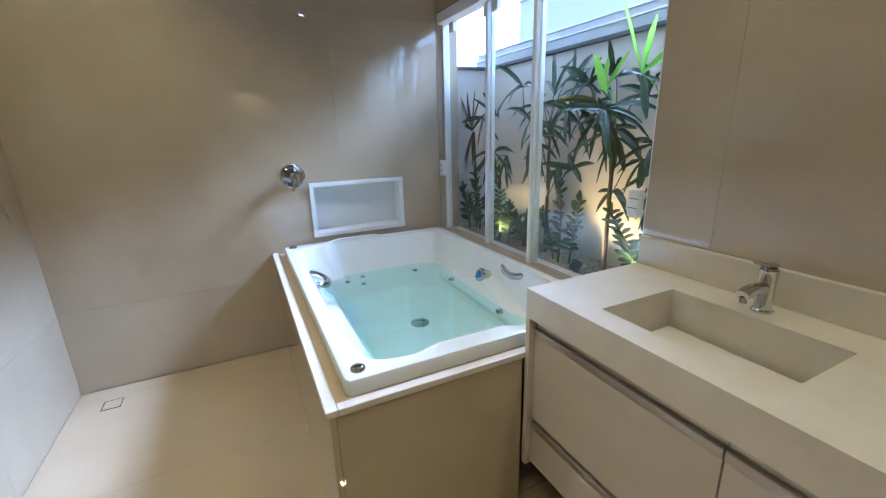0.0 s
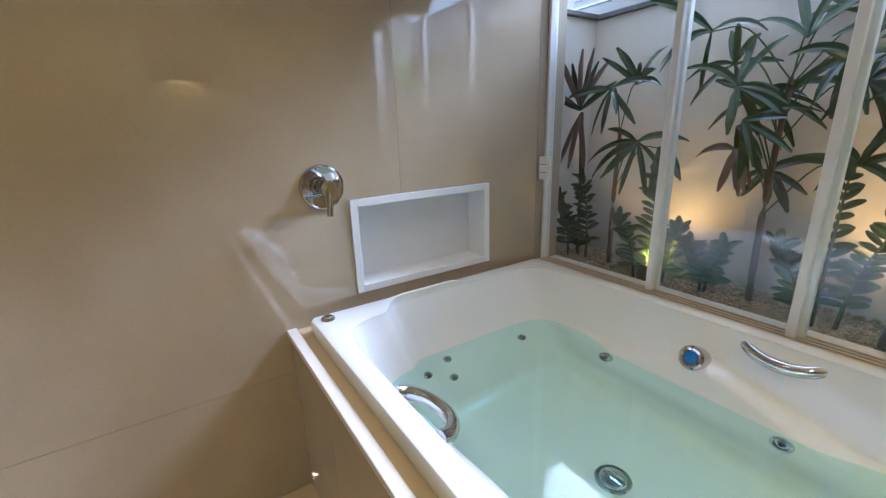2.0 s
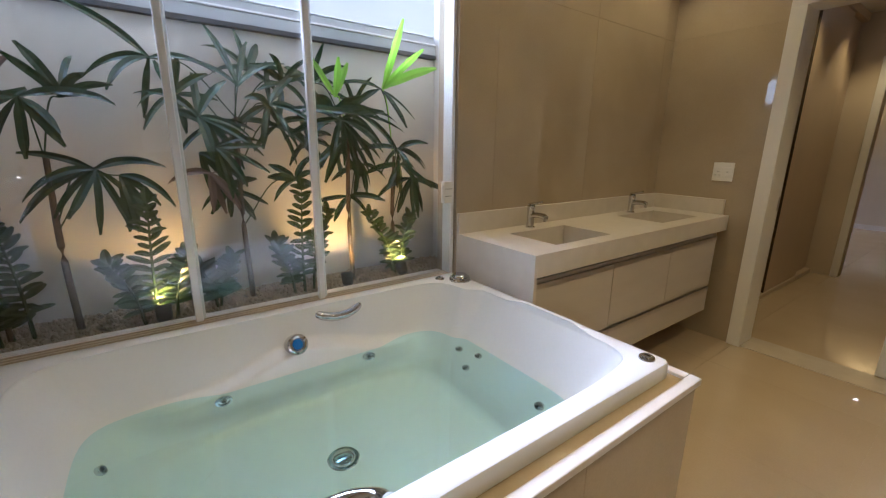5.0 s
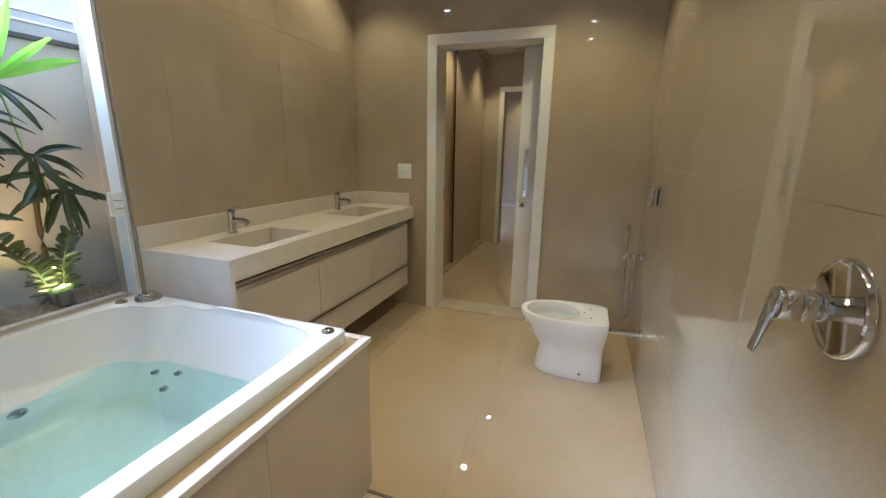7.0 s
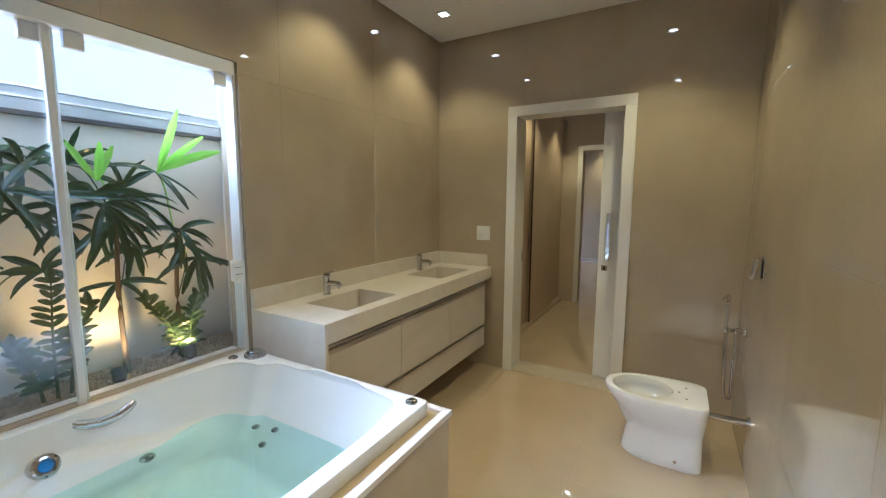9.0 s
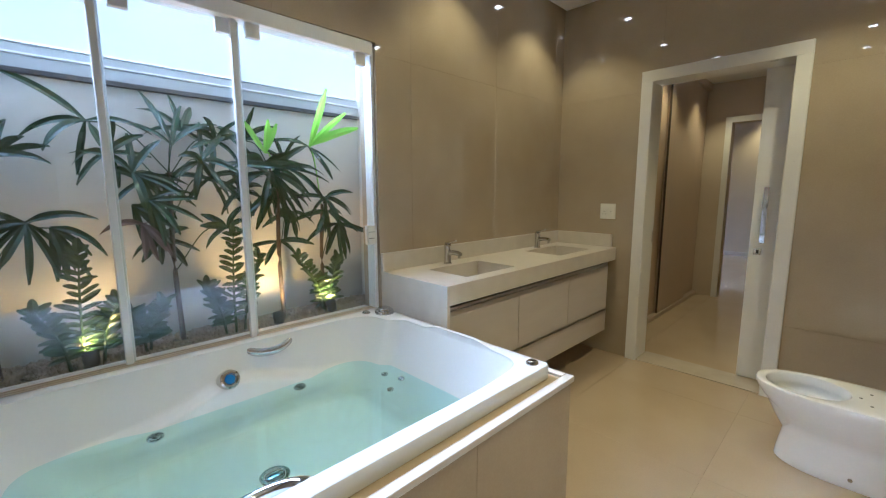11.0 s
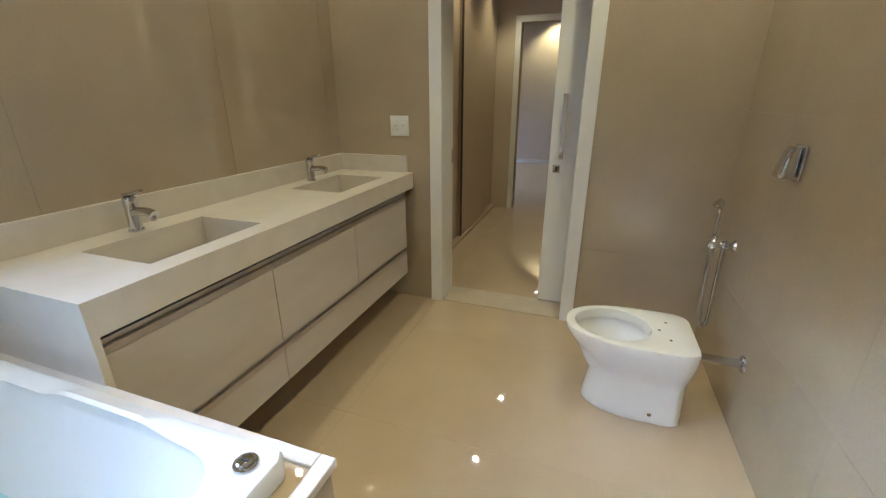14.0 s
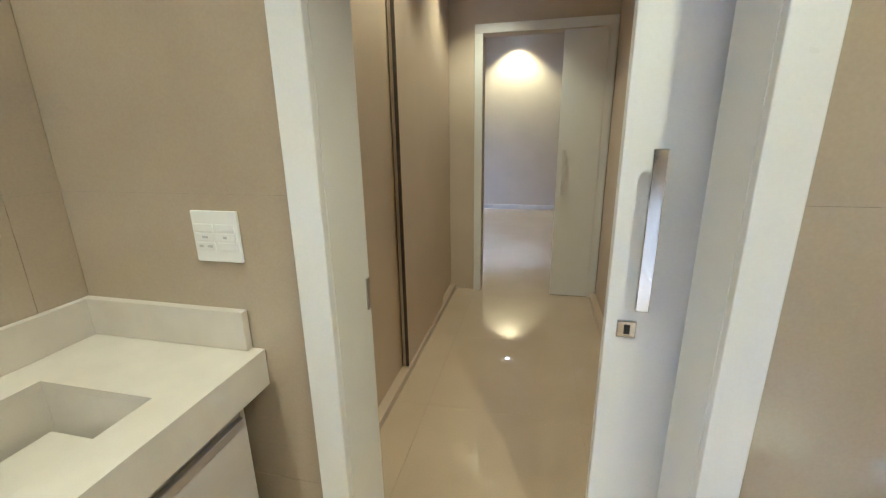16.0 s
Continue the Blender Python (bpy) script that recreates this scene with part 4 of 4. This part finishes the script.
def palm(base, height, fans, label):
    """A lady palm: thin canes and fan leaves; a fan is (x, y, z, angles from upright, length, colour)."""
    p = thing("lady_palm", base, label, "palm plant", "palms in the light well")
    bx, by, bz = base
    crown_z = bz + height
    cane = curve_points([(bx, by, bz - 0.02), (bx + 0.006, by + 0.008, bz + height * 0.5), (bx - 0.004, by - 0.004, crown_z)], 6)
    part("cane", piped(cane, 0.0105, 10, 1.0, [1.15 - 0.3 * i / (len(cane) - 1) for i in range(len(cane))]), STEM, p, smooth=True)
    for x, y, z, spread, length, mat in fans:
        bm = bmesh.new()
        hub = Vector((x, y, z))
        start = Vector((bx, by, min(crown_z, max(bz + 0.2, z - 0.18))))
        bend = start.lerp(hub, 0.55) + Vector((0, 0, 0.07))
        tube(bm, curve_points([start, bend, hub], 5), 0.0028, 6)
        for a in spread:
            a = radians(a + rng.uniform(-5, 5))
            way = Vector((rng.uniform(-0.8, 0.45), -math.sin(a), math.cos(a) + 0.15))
            strap(bm, hub, way, Vector((-1, rng.uniform(-0.4, 0.4), rng.uniform(0.1, 0.8))), length * rng.uniform(0.8, 1.15), (0.036 if mat is LEAF_LIGHT else 0.027) * rng.uniform(0.75, 1.3), rng.uniform(0.1, 0.5) if mat is LEAF_LIGHT else rng.uniform(0.3, 1.5), 9)
        part("fan_leaf", bm, mat, p, "bright young fan leaf" if mat is LEAF_LIGHT else "", smooth=True)
    return p


BED = 0.645
palm((3.61, 5.178, BED), 0.62, [
    (3.60, 5.104, 1.46, (-38, -15, 8, 32, 55, 70), 0.19, LEAF), (3.56, 5.203, 1.45, (-92, -140, 178, 150, 124, 80), 0.20, LEAF),
    (3.55, 5.050, 1.225, (-62, -82, -105, -130, -155, 175, 155, 135, 60), 0.25, LEAF), (3.60, 4.985, 1.20, (95, 130, 150, 165, 180), 0.20, LEAF)],
    "slender green lady palm before the pale garden wall")
palm((3.62, 4.58, BED), 0.78, [
    (3.62, 4.844, 1.616, (-80, -97, -45, -168, 75), 0.25, LEAF), (3.62, 4.556, 1.544, (-42, -12, 9, 40), 0.24, LEAF),
    (3.58, 4.715, 1.415, (-35, 5, 32, 75, 95, 112, 128, 145, 165), 0.22, LEAF), (3.55, 4.67, 1.30, (60, 90, 115, 135, 155, 178), 0.22, LEAF),
    (3.60, 4.70, 1.20, (-70, 178, 162, 148, 130), 0.19, LEAF_RED), (3.62, 4.44, 1.48, (0, 42, 78, -55, -115, -145, 190, 150, 100), 0.20, LEAF),
    (3.60, 4.36, 1.16, (-75, -50, 20, 60, 100, -110), 0.15, LEAF), (3.66, 4.66, 1.38, (-60, 55, 85, 105, 140, -100), 0.2, LEAF),
    (3.66, 4.40, 1.40, (-30, 15, 60, 120, 150, -130, -90), 0.19, LEAF), (3.64, 4.72, 1.28, (100, 120, 145, 165), 0.2, LEAF),
    (3.70, 4.50, 1.62, (-70, -35, -5, 30, 65, 110), 0.17, LEAF), (3.69, 4.78, 1.50, (-60, -20, 15, 50, 85, 150, -120), 0.17, LEAF),
    (3.70, 4.62, 1.12, (-100, -140, 175, 140, 105, 60), 0.16, LEAF), (3.68, 4.36, 1.58, (-45, -10, 25, 60, 120, -100), 0.16, LEAF)], "tall dense lady palm with dark fan leaves")
palm((3.60, 4.10, BED), 0.72, [
    (3.58, 4.160, 1.53, (0, -36, 30), 0.19, LEAF_LIGHT), (3.55, 4.15, 1.43, (-70, -98, 80, 96, 180, 160, -150, 140, 60, 115), 0.25, LEAF),
    (3.60, 4.10, 1.36, (-125, -155, 170, 150, 125, 100), 0.24, LEAF), (3.56, 4.18, 1.48, (-80, -60, 70, 90, 110), 0.22, LEAF),
    (3.62, 4.10, 1.07, (85, 118, -98, -130), 0.17, LEAF), (3.64, 4.16, 1.44, (-50, -20, 25, 50, 130, -120), 0.22, LEAF),
    (3.50, 4.08, 1.45, (75, 100, 120, -85), 0.27, LEAF), (3.66, 4.14, 1.32, (-170, 165, 145, -140, 110), 0.2, LEAF),
    (3.70, 4.02, 1.50, (-80, -50, -20, 15, 45, 100), 0.17, LEAF), (3.69, 4.26, 1.34, (-65, -25, 20, 60, 100, 145, -130), 0.17, LEAF),
    (3.68, 4.00, 1.22, (-110, -150, 170, 130, 95), 0.17, LEAF), (3.70, 4.22, 1.60, (-60, -25, 5, 40, 75), 0.16, LEAF)], "lady palm with fresh bright green shoots")
palm((3.64, 3.83, BED), 0.62, [
    (3.54, 3.937, 1.58, (8, 42, 68), 0.29, LEAF_LIGHT), (3.55, 3.937, 1.575, (112, 148, -72), 0.24, LEAF),
    (3.55, 3.85, 1.30, (-82, -108, 60, 90, 112, 160, 182), 0.21, LEAF), (3.56, 3.77, 1.15, (-140, 180, 160, 140, 200, -100, 110), 0.21, LEAF), (3.62, 3.80, 1.22, (-120, 170, 150, 130, -95, 80), 0.2, LEAF)],
    "lady palm at the window end with a bright new leaf")
red = thing("cordyline", (3.60, 5.36, BED), "reddish cordyline in the corner of the planter", "plant")
part("cane", piped(curve_points([(3.60, 5.36, BED - 0.02), (3.595, 5.365, 1.0), (3.58, 5.37, 1.36)], 6), 0.009, 8), STEM, red, smooth=True)
for z, spread, length, mat in ((1.42, (-25, 5, 22, 40), 0.25, LEAF_RED), (1.38, (-160, 178, 160), 0.26, LEAF_RED), (1.40, (-12, -60, 14, 60), 0.22, LEAF)):
    bm = bmesh.new()
    for a in spread:
        a = radians(a)
        strap(bm, (3.57, 5.37, z - 0.03), (rng.uniform(-0.3, 0.1), -math.sin(a), math.cos(a)), (-1, 0.2, 0.3), length, 0.036, 0.15)
    part("leaf_tuft", bm, mat, red, smooth=True)


def zz_plant(base, stems, label, mat):
    p = thing("zz_plant", base, label, "plant", "low plants in the light well")
    for dx, dy, h, lean in stems:
        bm = bmesh.new()
        pts = curve_points([(base[0] + dx, base[1] + dy, BED - 0.02), (base[0] + dx, base[1] + dy + lean * 0.3, BED + h * 0.5), (base[0] + dx - 0.02, base[1] + dy + lean, BED + h)], 8)
        tube(bm, pts, 0.0055, 8, 1.0, [1.3 - 0.8 * i / (len(pts) - 1) for i in range(len(pts))])
        for i in range(4, len(pts)):
            f = i / (len(pts) - 1)
            for s in (1, -1):
                way = Vector((rng.uniform(-0.8, 0.3), s, 0.9 * f + 0.25 + rng.uniform(-0.15, 0.15)))
                strap(bm, pts[i], way, Vector((-1, 0, 0.4)), 0.082 * (1 - 0.3 * f) * rng.uniform(0.7, 1.2), 0.022 * rng.uniform(0.8, 1.15), rng.uniform(0.1, 0.6), 5)
        strap(bm, pts[-1], (0, 0.1, 1), (-1, 0, 0.2), 0.06, 0.03, 0.0, 5)
        part("frond", bm, mat, p, smooth=True)
    return p


zz_plant((3.56, 5.30, BED), [(0.03, 0, 0.40, 0.03), (-0.02, 0.07, 0.30, 0.06), (0.04, 0.05, 0.22, 0.10)], "zamioculcas with upright fleshy fronds", LEAF_ZZ)
zz_plant((3.53, 4.93, BED), [(0, 0.01, 0.46, -0.02), (0.02, -0.05, 0.24, -0.06), (-0.02, 0.05, 0.25, 0.08)], "zamioculcas lit from below by a garden spot", LEAF_ZZ)
zz_plant((3.57, 4.72, BED), [(0, 0, 0.2, -0.06), (0, 0.01, 0.18, 0.05)], "small young plant with few leaves", LEAF_ZZ)
zz_plant((3.54, 4.37, BED), [(0, 0, 0.48, -0.01), (0.03, -0.05, 0.36, -0.08), (0, 0.04, 0.25, 0.08)], "tall zamioculcas with dark fleshy fronds", LEAF_ZZ)
zz_plant((3.56, 3.87, BED), [(0, 0.0, 0.33, 0.16), (0.0, -0.03, 0.30, -0.04), (0.04, 0.0, 0.18, 0.02)], "zamioculcas leaning over a garden spot", LEAF_ZZ)

for i, (x, y, aim) in enumerate(((3.485, 4.922, (3.72, 4.94, 1.2)), (3.485, 4.18, (3.74, 4.12, 1.1)), (3.50, 3.868, (3.72, 3.84, 1.1)))):
    g = thing("garden_spot", (x, y, BED), "small black garden spotlight stuck in the gravel, lit", "spotlight", "garden spots")
    way = (Vector(aim) - Vector((x, y, BED + 0.05))).normalized()
    part("spike", turned([(0, -0.03), (0.005, -0.02), (0.006, 0.03), (0, 0.03)], (x, y, BED), seg=10), BLACK, g)
    part("housing", turned([(0, -0.03), (0.02, -0.03), (0.026, -0.02), (0.028, 0.028), (0.025, 0.03), (0.024, 0.018)], Vector((x, y, BED + 0.042)), way, 22), BLACK, g, smooth=True)
    part("lens", turned([(0, 0.019), (0.024, 0.019), (0.024, 0.016)], Vector((x, y, BED + 0.042)), way, 22), SPOT_GLOW, g, "glowing yellow lens")
    beam = new("garden_beam", bpy.data.lights.new("garden_beam", "SPOT"))
    beam.data.energy, beam.data.color, beam.data.spot_size, beam.data.spot_blend, beam.data.shadow_soft_size = GARDEN_W, (1.0, 0.5, 0.12), radians(110), 0.7, 0.015
    beam.matrix_world = look(Vector((x, y, BED + 0.042)) + way * 0.035, aim)

verts, faces = [], []
ico = bmesh.new()
bmesh.ops.create_icosphere(ico, subdivisions=1, radius=1.0)
unit = [v.co.copy() for v in ico.verts]
tris = [[v.index for v in f.verts] for f in ico.faces]
ico.free()
for i in range(3200):
    c = Vector((rng.uniform(3.465, GX - 0.004), rng.uniform(GY0 + 0.005, GY1 - 0.005), BED - 0.012 + rng.uniform(0, 0.008)))
    s = rng.uniform(0.006, 0.014)
    e = Euler((rng.uniform(0, 6), rng.uniform(0, 6), rng.uniform(0, 6))).to_matrix()
    k = len(verts)
    verts += [tuple(c + e @ Vector((u.x * s * 1.3, u.y * s, u.z * s * 0.75))) for u in unit]
    faces += [[a + k for a in t] for t in tris]
data = bpy.data.meshes.new("gravel")
data.from_pydata(verts, [], faces)
data.materials.append(PEBBLE)
tagged(new("gravel", data), "pale beige gravel covering the planter", "gravel", kind="stuff")

# ---------------------------------------------------------------- tiles of walls and floors
for ob, axis, rect, face, inward, us, vs, mat, holes, piece in TILED:
    gap = 0.0006
    for u0, u1 in zip(us, us[1:]):
        for v0, v1 in zip(vs, vs[1:]):
            bm = bmesh.new()
            if perforated(bm, axis, (u0 + gap, v0 + gap, u1 - gap, v1 - gap), list(holes), face, face + inward * 0.004):
                part(piece, bm, mat, ob)
            else:
                bm.free()
